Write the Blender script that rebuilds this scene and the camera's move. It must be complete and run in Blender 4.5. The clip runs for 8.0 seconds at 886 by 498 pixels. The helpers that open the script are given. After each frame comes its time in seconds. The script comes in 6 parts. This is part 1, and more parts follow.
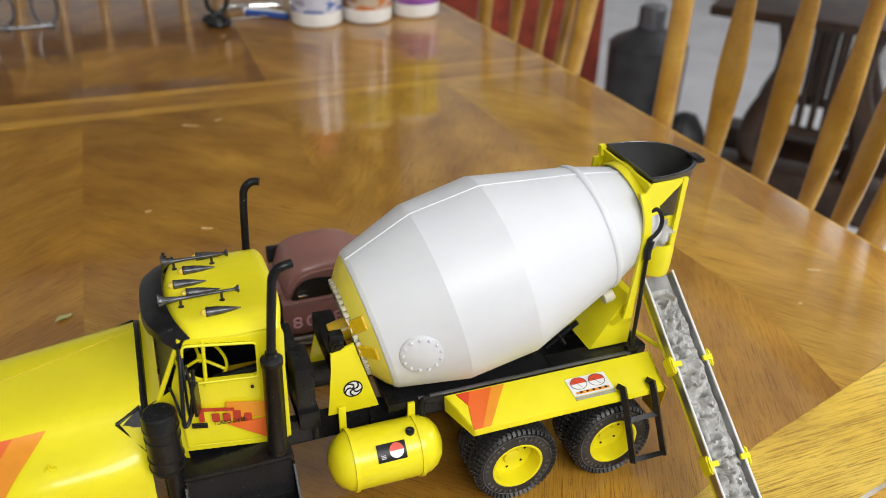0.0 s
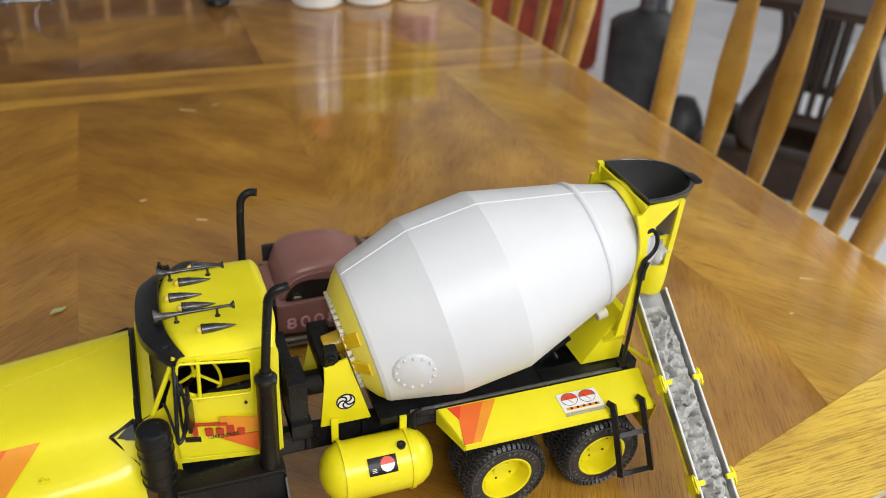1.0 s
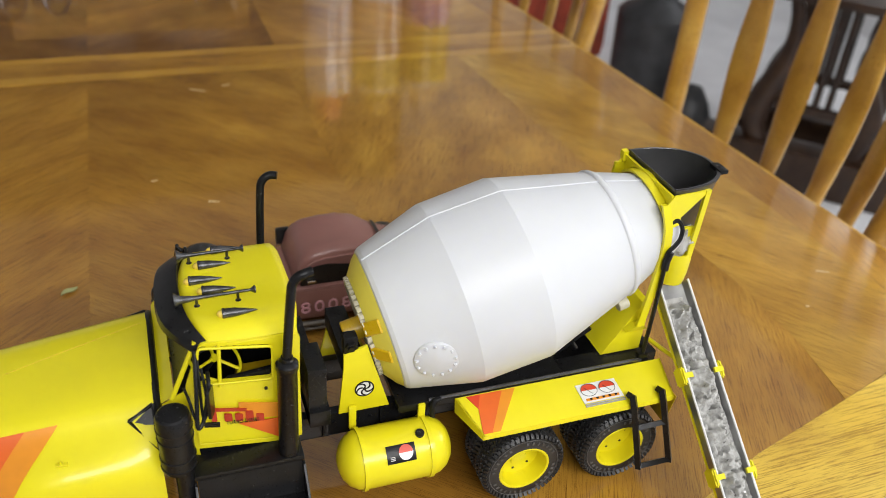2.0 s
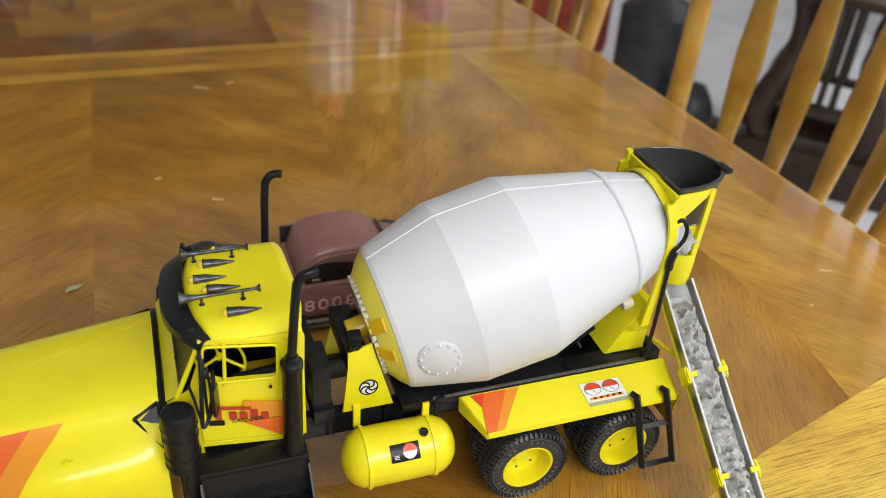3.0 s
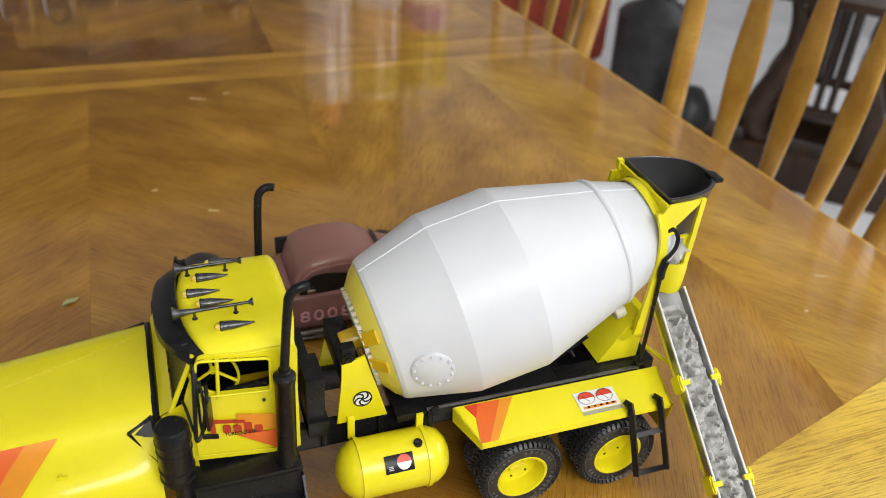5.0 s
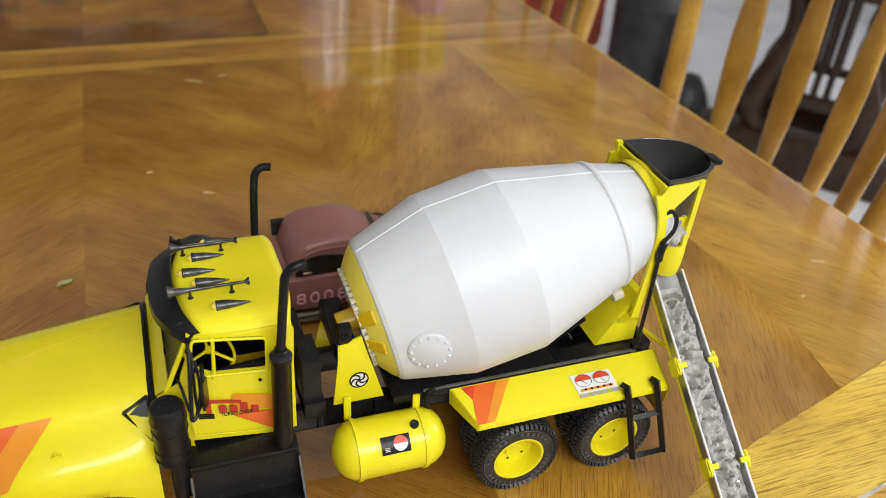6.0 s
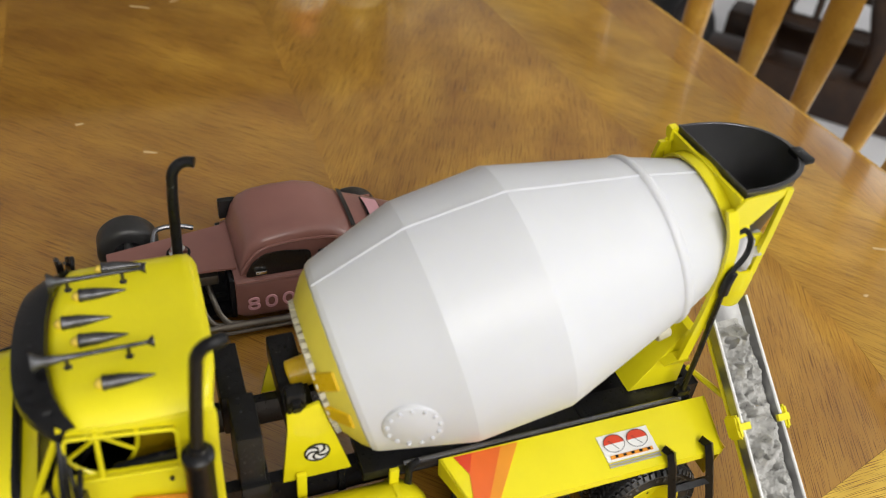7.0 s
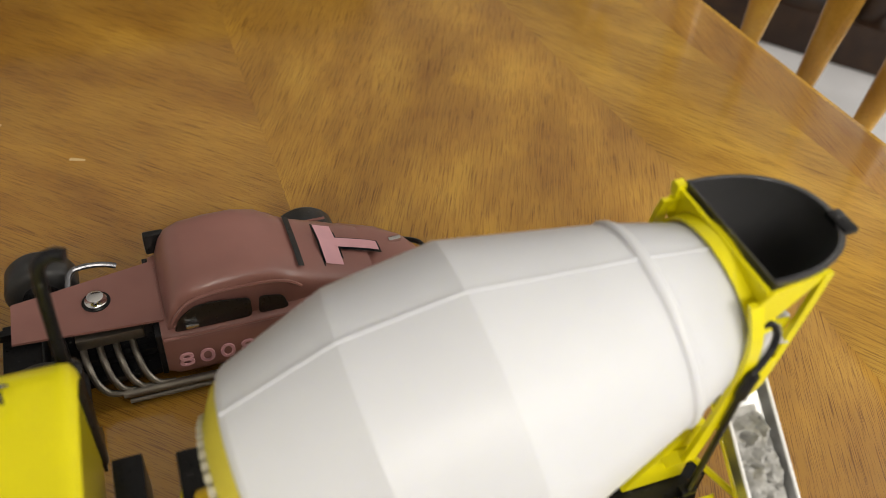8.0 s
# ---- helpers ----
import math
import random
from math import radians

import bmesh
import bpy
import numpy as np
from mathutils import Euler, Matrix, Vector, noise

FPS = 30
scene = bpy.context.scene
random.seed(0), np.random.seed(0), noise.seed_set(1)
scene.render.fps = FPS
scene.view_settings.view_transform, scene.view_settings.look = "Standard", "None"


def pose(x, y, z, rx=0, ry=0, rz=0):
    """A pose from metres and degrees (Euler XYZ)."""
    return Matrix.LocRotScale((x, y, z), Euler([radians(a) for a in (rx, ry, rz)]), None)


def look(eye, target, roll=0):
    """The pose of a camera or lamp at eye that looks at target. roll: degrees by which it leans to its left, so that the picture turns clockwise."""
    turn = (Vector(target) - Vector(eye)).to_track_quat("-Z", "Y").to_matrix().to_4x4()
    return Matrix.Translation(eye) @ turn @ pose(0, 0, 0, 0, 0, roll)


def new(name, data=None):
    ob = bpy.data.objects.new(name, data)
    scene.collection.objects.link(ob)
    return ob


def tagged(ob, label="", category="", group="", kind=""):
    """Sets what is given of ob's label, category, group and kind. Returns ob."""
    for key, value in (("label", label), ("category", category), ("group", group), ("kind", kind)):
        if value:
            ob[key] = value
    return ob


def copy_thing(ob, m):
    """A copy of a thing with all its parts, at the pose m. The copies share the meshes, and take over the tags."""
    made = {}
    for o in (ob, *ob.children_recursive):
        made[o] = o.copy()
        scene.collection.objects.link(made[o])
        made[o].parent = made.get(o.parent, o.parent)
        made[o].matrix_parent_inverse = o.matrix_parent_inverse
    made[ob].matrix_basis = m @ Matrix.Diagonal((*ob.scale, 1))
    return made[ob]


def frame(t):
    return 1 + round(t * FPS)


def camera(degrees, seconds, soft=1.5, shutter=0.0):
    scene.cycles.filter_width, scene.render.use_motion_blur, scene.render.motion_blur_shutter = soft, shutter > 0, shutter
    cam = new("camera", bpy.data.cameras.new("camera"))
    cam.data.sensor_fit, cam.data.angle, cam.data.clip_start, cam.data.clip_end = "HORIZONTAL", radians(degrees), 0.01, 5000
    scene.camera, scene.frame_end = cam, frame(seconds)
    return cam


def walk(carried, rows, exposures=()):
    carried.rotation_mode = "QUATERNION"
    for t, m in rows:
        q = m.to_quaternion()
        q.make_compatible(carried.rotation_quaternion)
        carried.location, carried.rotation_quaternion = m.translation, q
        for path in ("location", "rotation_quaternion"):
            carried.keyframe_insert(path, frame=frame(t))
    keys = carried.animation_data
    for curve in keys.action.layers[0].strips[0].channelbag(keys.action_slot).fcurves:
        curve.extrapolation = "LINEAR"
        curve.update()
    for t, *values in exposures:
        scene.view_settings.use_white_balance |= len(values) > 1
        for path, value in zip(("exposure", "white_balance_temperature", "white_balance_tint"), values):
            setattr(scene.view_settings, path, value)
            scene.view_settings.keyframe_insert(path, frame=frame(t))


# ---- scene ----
cam = camera(54.6, 8.0, soft=0.35)
cam.data.dof.use_dof, cam.data.dof.focus_distance, cam.data.dof.aperture_fstop = True, 0.39, 11.5
PATH = [
    (0, (-0.147, -0.327, 0.325), (0.464, 1.291, -0.679), 1.3),
    (0.5, (-0.143, -0.324, 0.33), (0.467, 1.28, -0.697), 2.2),
    (1, (-0.145, -0.317, 0.344), (0.469, 1.262, -0.719), 3.1),
    (1.5, (-0.151, -0.31, 0.341), (0.465, 1.254, -0.741), 3.9),
    (3, (-0.154, -0.308, 0.342), (0.451, 1.251, -0.757), 4.2),
    (3.5, (-0.153, -0.308, 0.341), (0.448, 1.254, -0.753), 3.9),
    (4, (-0.152, -0.308, 0.344), (0.447, 1.257, -0.747), 3.7),
    (5.5, (-0.15, -0.31, 0.346), (0.456, 1.254, -0.742), 3.6),
    (6, (-0.151, -0.309, 0.342), (0.459, 1.237, -0.77), 4.1),
    (6.5, (-0.146, -0.302, 0.34), (0.469, 1.204, -0.824), 4.9),
    (6.7, (-0.129, -0.259, 0.336), (0.483, 1.202, -0.886), 5.5),
    (6.8, (-0.125, -0.242, 0.326), (0.481, 1.21, -0.909), 5.5),
    (7, (-0.113, -0.203, 0.313), (0.494, 1.22, -0.955), 5.9),
    (7.2, (-0.1, -0.171, 0.306), (0.504, 1.222, -0.996), 6.1),
    (7.5, (-0.09, -0.139, 0.301), (0.511, 1.215, -1.043), 6.4),
    (7.7, (-0.085, -0.13, 0.304), (0.514, 1.201, -1.064), 6.3),
    (8, (-0.074, -0.133, 0.309), (0.52, 1.184, -1.073), 5.9),
]
walk(cam, [(t, look(eye, target, roll)) for t, eye, target, roll in PATH], [(0, 0.0, 6500, 10), (6.6, 0.0, 6500, 10), (7.3, -0.11, 6950, 10), (8, -0.06, 7200, 10)])

# ---- light ----
world = bpy.data.worlds.new("room_air")
scene.world = world
world.use_nodes = True
world.node_tree.nodes["Background"].inputs[0].default_value = (0.75, 0.83, 1.0, 1)
world.node_tree.nodes["Background"].inputs[1].default_value = 0.35
scene.view_settings.exposure = 0.0


def area_light(name, place, target, width, height, watts, colour):
    lamp = bpy.data.lights.new(name, "AREA")
    lamp.shape, lamp.size, lamp.size_y = "RECTANGLE", width, height
    lamp.energy, lamp.color = watts, colour
    ob = new(name, lamp)
    ob.matrix_world = look(place, target)
    return ob


area_light("window_daylight_south", (0.20, -1.54, 1.26), (0.0, 0.1, 0.0), 1.7, 0.62, 35, (1.0, 0.99, 0.97))
area_light("window_daylight_east", (2.62, -0.2, 1.12), (0.0, 0.1, 0.0), 1.3, 0.85, 25, (0.97, 0.99, 1.0))
# Unseen fill lamp, added to brighten the floor and far wall.
area_light("window_daylight_east_far", (2.62, 1.75, 1.05), (1.2, 2.1, -0.76), 1.1, 0.85, 7.0, (0.97, 0.99, 1.0))


# ---- materials ----
def nodes_of(name):
    m = bpy.data.materials.new(name)
    m.use_nodes = True
    nt = m.node_tree
    return m, nt, nt.nodes["Principled BSDF"]


def noise_node(nt, coord, scale, detail=4.0, rough=0.55, stretch=None):
    n = nt.nodes.new("ShaderNodeTexNoise")
    n.inputs["Scale"].default_value = scale
    n.inputs["Detail"].default_value = detail
    n.inputs["Roughness"].default_value = rough
    if stretch:
        mp = nt.nodes.new("ShaderNodeMapping")
        mp.inputs["Scale"].default_value = stretch
        nt.links.new(coord, mp.inputs["Vector"])
        coord = mp.outputs["Vector"]
    nt.links.new(coord, n.inputs["Vector"])
    return n.outputs["Fac"]


def ramp(nt, fac, *stops):
    r = nt.nodes.new("ShaderNodeValToRGB")
    while len(r.color_ramp.elements) < len(stops):
        r.color_ramp.elements.new(0.5)
    for el, (p, c) in zip(r.color_ramp.elements, stops):
        el.position = p
        el.color = (*c, 1) if len(c) == 3 else c
    nt.links.new(fac, r.inputs["Fac"])
    return r.outputs["Color"]


def mixed(nt, kind, fac, a, b):
    mx = nt.nodes.new("ShaderNodeMix")
    mx.data_type, mx.blend_type = "RGBA", kind
    for sock, v in ((mx.inputs["Factor"], fac), (mx.inputs["A"], a), (mx.inputs["B"], b)):
        if isinstance(v, (int, float)):
            sock.default_value = v
        elif isinstance(v, tuple):
            sock.default_value = (*v, 1)
        else:
            nt.links.new(v, sock)
    return mx.outputs["Result"]


def plastic(name, base, rough=0.35, metal=0.0, coat=0.0, var=0.10, scale=60.0, bump=0.05, spots=None, sss=0.0, spec=0.5):
    """Moulded or painted surface: broad tone drift, fine grain in the gloss, faint relief, a few specks."""
    m, nt, p = nodes_of(name)
    c = nt.nodes.new("ShaderNodeTexCoord").outputs["Object"]
    broad = noise_node(nt, c, scale, 3)
    fine = noise_node(nt, c, scale * 14, 4)
    lo = tuple(v * (1 - var) for v in base)
    hi = tuple(min(1, v * (1 + var)) for v in base)
    col = ramp(nt, broad, (0.3, lo), (0.7, hi))
    if spots:
        sp = noise_node(nt, c, scale * 8, 2)
        mask = ramp(nt, sp, (0.70, (0, 0, 0)), (0.76, (1, 1, 1)))
        col = mixed(nt, "MIX", mask, col, spots)
    nt.links.new(col, p.inputs["Base Color"])
    r = nt.nodes.new("ShaderNodeMapRange")
    r.inputs["To Min"].default_value, r.inputs["To Max"].default_value = max(0.02, rough - 0.09), min(1, rough + 0.09)
    nt.links.new(fine, r.inputs["Value"])
    nt.links.new(r.outputs["Result"], p.inputs["Roughness"])
    p.inputs["Metallic"].default_value = metal
    p.inputs["Coat Weight"].default_value = coat
    p.inputs["Coat Roughness"].default_value = 0.06
    p.inputs["Specular IOR Level"].default_value = spec
    if sss:
        p.inputs["Subsurface Weight"].default_value = sss
        p.inputs["Subsurface Radius"].default_value = (0.006, 0.006, 0.004)
        p.inputs["Subsurface Scale"].default_value = 1.0
    if bump:
        b = nt.nodes.new("ShaderNodeBump")
        b.inputs["Strength"].default_value = bump
        b.inputs["Distance"].default_value = 0.0004
        nt.links.new(fine, b.inputs["Height"])
        nt.links.new(b.outputs["Normal"], p.inputs["Normal"])
    return m


def wood(name, dark, mid, light, rough=0.3, coat=0.0, pore=1.0, size=1.0, vary=0.12, coat_rough=0.1, bend=0.6, coat_ior=1.5, cloud=0.0):
    """Straight-grained oak with the grain along the piece's own x axis."""
    m, nt, p = nodes_of(name)
    c = nt.nodes.new("ShaderNodeTexCoord").outputs["Object"]
    info = nt.nodes.new("ShaderNodeObjectInfo")
    off = nt.nodes.new("ShaderNodeVectorMath")
    off.operation = "MULTIPLY_ADD"
    nt.links.new(info.outputs["Random"], off.inputs[0])
    off.inputs[1].default_value = (7.0, 5.0, 3.0)
    nt.links.new(c, off.inputs[2])
    straight = c = off.outputs[0]
    wn = nt.nodes.new("ShaderNodeTexNoise")
    wn.inputs["Scale"].default_value, wn.inputs["Detail"].default_value = 5.0 * size, 2.0
    nt.links.new(c, wn.inputs["Vector"])
    warp = nt.nodes.new("ShaderNodeVectorMath")
    warp.operation = "MULTIPLY_ADD"
    nt.links.new(wn.outputs["Color"], warp.inputs[0])
    warp.inputs[1].default_value = (0.05 * bend, 0.05 * bend, 0.0)
    nt.links.new(c, warp.inputs[2])
    c = warp.outputs[0]
    figure = noise_node(nt, c, 20 * size, 4, 0.5, (0.6, 1.2, 1.0))
    streak = noise_node(nt, c, 60 * size, 4, 0.6, (0.10, 2.4, 1.0))
    pores = noise_node(nt, straight, 430 * size, 2, 0.45, (0.085, 6.0, 1.0))
    fleck = noise_node(nt, straight, 900 * size, 2, 0.5, (0.10, 2.2, 1.0))
    col = ramp(nt, figure, (0.30, dark), (0.52, mid), (0.74, light))
    st = ramp(nt, streak, (0.35, (0.82, 0.79, 0.74)), (0.62, (1.06, 1.06, 1.05)))
    col = mixed(nt, "MULTIPLY", 0.14, col, st)
    broad = noise_node(nt, c, 7 * size, 3, 0.5, (0.8, 1.3, 1.0))
    col = mixed(nt, "MULTIPLY", 1.0, col, ramp(nt, broad, (0.32, (0.87, 0.85, 0.82)), (0.68, (1.10, 1.10, 1.10))))
    patch = noise_node(nt, c, 17 * size, 5, 0.55, (0.55, 1.5, 1.0))
    if cloud:
        col = mixed(nt, "MULTIPLY", cloud, col, ramp(nt, patch, (0.36, (0.80, 0.75, 0.70)), (0.50, (1.0, 1.0, 1.0)), (0.66, (1.34, 1.40, 1.36))))
    po = ramp(nt, pores, (0.385, (0.34, 0.25, 0.16)), (0.435, (1, 1, 1)))
    col = mixed(nt, "MULTIPLY", 0.9 * pore, col, po)
    fl = ramp(nt, fleck, (0.33, (0.32, 0.22, 0.14)), (0.40, (1, 1, 1)))
    col = mixed(nt, "MULTIPLY", 0.6 * pore, col, fl)
    tone = nt.nodes.new("ShaderNodeMapRange")
    tone.inputs["To Min"].default_value, tone.inputs["To Max"].default_value = 1 - vary, 1 + vary
    nt.links.new(info.outputs["Random"], tone.inputs["Value"])
    hsv = nt.nodes.new("ShaderNodeHueSaturation")
    nt.links.new(tone.outputs["Result"], hsv.inputs["Value"])
    nt.links.new(col, hsv.inputs["Color"])
    nt.links.new(hsv.outputs["Color"], p.inputs["Base Color"])
    smear = noise_node(nt, c, 14 * size, 4)
    r = nt.nodes.new("ShaderNodeMapRange")
    r.inputs["To Min"].default_value, r.inputs["To Max"].default_value = rough - 0.1, rough + 0.14
    nt.links.new(smear, r.inputs["Value"])
    nt.links.new(r.outputs["Result"], p.inputs["Roughness"])
    p.inputs["Coat Weight"].default_value = coat
    p.inputs["Specular IOR Level"].default_value = 0.25
    p.inputs["Coat IOR"].default_value = coat_ior
    cr = nt.nodes.new("ShaderNodeMapRange")
    cr.inputs["To Min"].default_value, cr.inputs["To Max"].default_value = coat_rough * 0.4, coat_rough * 2.6
    nt.links.new(smear, cr.inputs["Value"])
    nt.links.new(cr.outputs["Result"], p.inputs["Coat Roughness"])
    b = nt.nodes.new("ShaderNodeBump")
    b.inputs["Strength"].default_value, b.inputs["Distance"].default_value = 0.25, 0.0003
    nt.links.new(pores, b.inputs["Height"])
    nt.links.new(b.outputs["Normal"], p.inputs["Normal"])
    return m


YELLOW = plastic("yellow_plastic", (0.78, 0.69, 0.012), 0.36, coat=0.4, var=0.05, scale=25, spec=0.3)
# Amber parts, and the mud flaps' yellow with shade in the colour.
YELLOW_DEEP = plastic("amber_and_shaded_yellow", (0.66, 0.43, 0.012), 0.3, coat=0.2, var=0.06)
WHITE = plastic("white_drum_plastic", (0.655, 0.67, 0.695), 0.42, var=0.025, scale=30, bump=0.06, sss=0.15)
CREAM = plastic("cream_drum_head", (0.74, 0.64, 0.10), 0.4, var=0.06, sss=0.2)
BLACK = plastic("black_plastic", (0.008, 0.008, 0.009), 0.30, var=0.3, bump=0.14, spots=(0.09, 0.09, 0.09), spec=0.26)
RUBBER = plastic("black_rubber", (0.024, 0.0235, 0.0235), 0.42, var=0.3, bump=0.2, spots=(0.09, 0.09, 0.09))
DUSTED = plastic("scuffed_rubber_raised", (0.10, 0.098, 0.095), 0.45, var=0.5, scale=180, bump=0.2)
SILVER = plastic("silver_paint", (0.55, 0.55, 0.55), 0.32, metal=0.75, var=0.12, bump=0.1)
BARE = plastic("bare_silver_chute", (0.36, 0.36, 0.355), 0.34, metal=0.85, var=0.22, scale=90, bump=0.12)
GEAR = plastic("grey_cream_gear", (0.50, 0.47, 0.36), 0.45, var=0.12)
EDGE = plastic("worn_silver_edge", (0.74, 0.74, 0.73), 0.42, metal=0.15, var=0.12, scale=120)
HOPPER = plastic("satin_black_plastic", (0.030, 0.030, 0.032), 0.34, var=0.15, bump=0.0, spec=0.85)
CHROME = plastic("chrome", (0.75, 0.74, 0.72), 0.14, metal=1.0, var=0.1, bump=0.05)
GUNMETAL = plastic("gunmetal", (0.15, 0.15, 0.16), 0.24, metal=0.75, var=0.3, bump=0.1)
SMOKED = plastic("smoked_chrome", (0.085, 0.085, 0.09), 0.17, metal=0.8, var=0.6, scale=240, bump=0.3)
RED = plastic("red_decal", (0.62, 0.055, 0.02), 0.35, var=0.08)
MARK_RED = plastic("deep_red_mark", (0.44, 0.03, 0.012), 0.35, var=0.08)
VERMILION = plastic("orange_red_decal", (0.72, 0.13, 0.02), 0.35, var=0.08)
ORANGE = plastic("orange_decal", (0.75, 0.28, 0.02), 0.35, var=0.08)
PAPER = plastic("white_decal", (0.74, 0.74, 0.73), 0.4, var=0.05)
GREY = plastic("grey_decal", (0.35, 0.35, 0.37), 0.4, var=0.08)
MAUVE = plastic("mauve_brown_paint", (0.275, 0.125, 0.104), 0.33, var=0.14, scale=22, bump=0.12, coat=0.08)
PINK = plastic("pink_paint", (0.68, 0.36, 0.40), 0.45, var=0.06)
PIPE = plastic("dull_steel_pipe", (0.18, 0.16, 0.135), 0.42, metal=0.9, var=0.2)
CLEAR_LENS = plastic("amber_lens", (0.75, 0.55, 0.08), 0.2, coat=0.5)
# Near-black fill: the shade inside openings, put into a colour.
SHADE_FILL = plastic("dark_shade_fill", (0.01, 0.01, 0.01), 0.3, var=0.2)


def concrete_material():
    m, nt, p = nodes_of("grey_concrete")
    c = nt.nodes.new("ShaderNodeTexCoord").outputs["Object"]
    a = noise_node(nt, c, 210, 5, 0.6)
    f = noise_node(nt, c, 900, 4)
    col = ramp(nt, a, (0.30, (0.10, 0.095, 0.085)), (0.37, (0.40, 0.395, 0.375)), (0.75, (0.60, 0.595, 0.575)))
    nt.links.new(col, p.inputs["Base Color"])
    p.inputs["Roughness"].default_value = 0.6
    b = nt.nodes.new("ShaderNodeBump")
    b.inputs["Strength"].default_value, b.inputs["Distance"].default_value = 1.0, 0.0009
    nt.links.new(f, b.inputs["Height"])
    nt.links.new(b.outputs["Normal"], p.inputs["Normal"])
    return m


CONCRETE = concrete_material()
VENEER = wood("oak_veneer", (0.290, 0.132, 0.0165), (0.390, 0.193, 0.025), (0.47, 0.252, 0.036), 0.42, coat=1.0, pore=0.75, size=1.0, vary=0.03, coat_rough=0.04, bend=0.9, coat_ior=1.75, cloud=0.5)
VENEER_NEAR = wood("golden_oak_veneer", (0.310, 0.148, 0.0175), (0.425, 0.218, 0.028), (0.51, 0.285, 0.040), 0.42, coat=1.0, pore=0.85, size=1.0, vary=0.03, coat_rough=0.05, bend=0.7, coat_ior=1.58, cloud=0.6)
# Far left panels: darker leaf tone, with the weaker light coloured in.
VENEER_FAR = wood("dimmed_far_oak_veneer", (0.145, 0.058, 0.010), (0.225, 0.098, 0.017), (0.30, 0.145, 0.026), 0.42, coat=1.0, pore=0.5, vary=0.05, coat_rough=0.025, bend=0.9, coat_ior=1.8, cloud=0.5)
VENEER_LIGHT = wood("pale_oak_stripe", (0.42, 0.22, 0.028), (0.54, 0.29, 0.040), (0.62, 0.35, 0.052), 0.40, coat=1.0, pore=0.4, coat_rough=0.05, coat_ior=1.65)
VENEER_BORDER = wood("golden_oak_border", (0.55, 0.340, 0.038), (0.72, 0.480, 0.058), (0.80, 0.57, 0.082), 0.42, coat=0.9, pore=0.95, size=1.0, vary=0.03, coat_rough=0.11, bend=0.4)
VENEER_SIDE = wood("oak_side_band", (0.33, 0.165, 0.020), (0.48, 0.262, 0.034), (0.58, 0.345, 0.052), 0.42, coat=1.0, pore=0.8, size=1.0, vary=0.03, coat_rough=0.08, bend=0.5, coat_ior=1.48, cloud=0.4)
VENEER_OUTER = wood("oak_outer_band", (0.27, 0.118, 0.016), (0.42, 0.205, 0.028), (0.53, 0.285, 0.044), 0.42, coat=1.0, pore=0.7, size=1.0, vary=0.03, coat_rough=0.07, bend=0.5, coat_ior=1.5, cloud=0.4)
CORE = wood("oak_edge", (0.44, 0.23, 0.028), (0.57, 0.33, 0.04), (0.66, 0.40, 0.055), 0.4, coat=0.5)
CHAIR_OAK = wood("golden_oak", (0.40, 0.20, 0.030), (0.56, 0.31, 0.050), (0.68, 0.42, 0.080), 0.32, coat=0.9, pore=0.5, coat_rough=0.06)
DARK_WOOD = wood("dark_walnut", (0.020, 0.009, 0.005), (0.034, 0.016, 0.008), (0.055, 0.027, 0.012), 0.35, coat=0.3, pore=0.5)
WALL_PAINT = plastic("grey_white_wall", (0.74, 0.74, 0.75), 0.75, var=0.05, scale=3, bump=0.1)
GREY_PAINT = plastic("soft_grey_wall", (0.66, 0.655, 0.65), 0.75, var=0.06, scale=3, bump=0.1)
CEILING_PAINT = plastic("white_ceiling", (0.82, 0.82, 0.81), 0.8, var=0.03, scale=3)
FLOOR_MAT = plastic("pale_grey_floor", (0.78, 0.78, 0.80), 0.5, var=0.10, scale=5, bump=0.1)


# ---- mesh tools ----
def V(*a):
    return Vector(a)


def add_box(bm, x0, x1, y0, y1, z0, z1, bevel=0.0):
    r = bmesh.ops.create_cube(bm, size=1.0)
    vs = r["verts"]
    for v in vs:
        v.co = V(x0 + (v.co.x + 0.5) * (x1 - x0), y0 + (v.co.y + 0.5) * (y1 - y0), z0 + (v.co.z + 0.5) * (z1 - z0))
    if bevel:
        es = list({e for v in vs for e in v.link_edges})
        bmesh.ops.bevel(bm, geom=es, offset=bevel, segments=2, affect="EDGES", profile=0.6)
    return bm


def basis(d):
    d = Vector(d).normalized()
    u = d.cross(V(0, 0, 1))
    if u.length < 1e-4:
        u = d.cross(V(0, 1, 0))
    u.normalize()
    return d, u, u.cross(d).normalized()


def add_loft(bm, rings, closed=True, cap=True):
    """Skin through rings of equal length."""
    made = [[bm.verts.new(p) for p in ring] for ring in rings]
    n = len(rings[0])
    for a, b in zip(made, made[1:]):
        for i in range(n if closed else n - 1):
            j = (i + 1) % n
            bm.faces.new((a[i], a[j], b[j], b[i]))
    if cap and closed:
        bm.faces.new(list(reversed(made[0])))
        bm.faces.new(made[-1])
    return bm


def add_lathe(bm, profile, origin, axis, seg=32, split=False, cap=True):
    """Profile of (distance along axis, radius) spun about the axis."""
    d, u, w = basis(axis)
    o = Vector(origin)

    def ring(s, r):
        return [o + d * s + (u * math.cos(a) + w * math.sin(a)) * r for a in (2 * math.pi * k / seg for k in range(seg))]

    if split:
        for (s0, r0), (s1, r1) in zip(profile, profile[1:]):
            add_loft(bm, [ring(s0, r0), ring(s1, r1)], cap=False)
        return bm
    return add_loft(bm, [ring(s, max(r, 1e-5)) for s, r in profile], cap=cap)


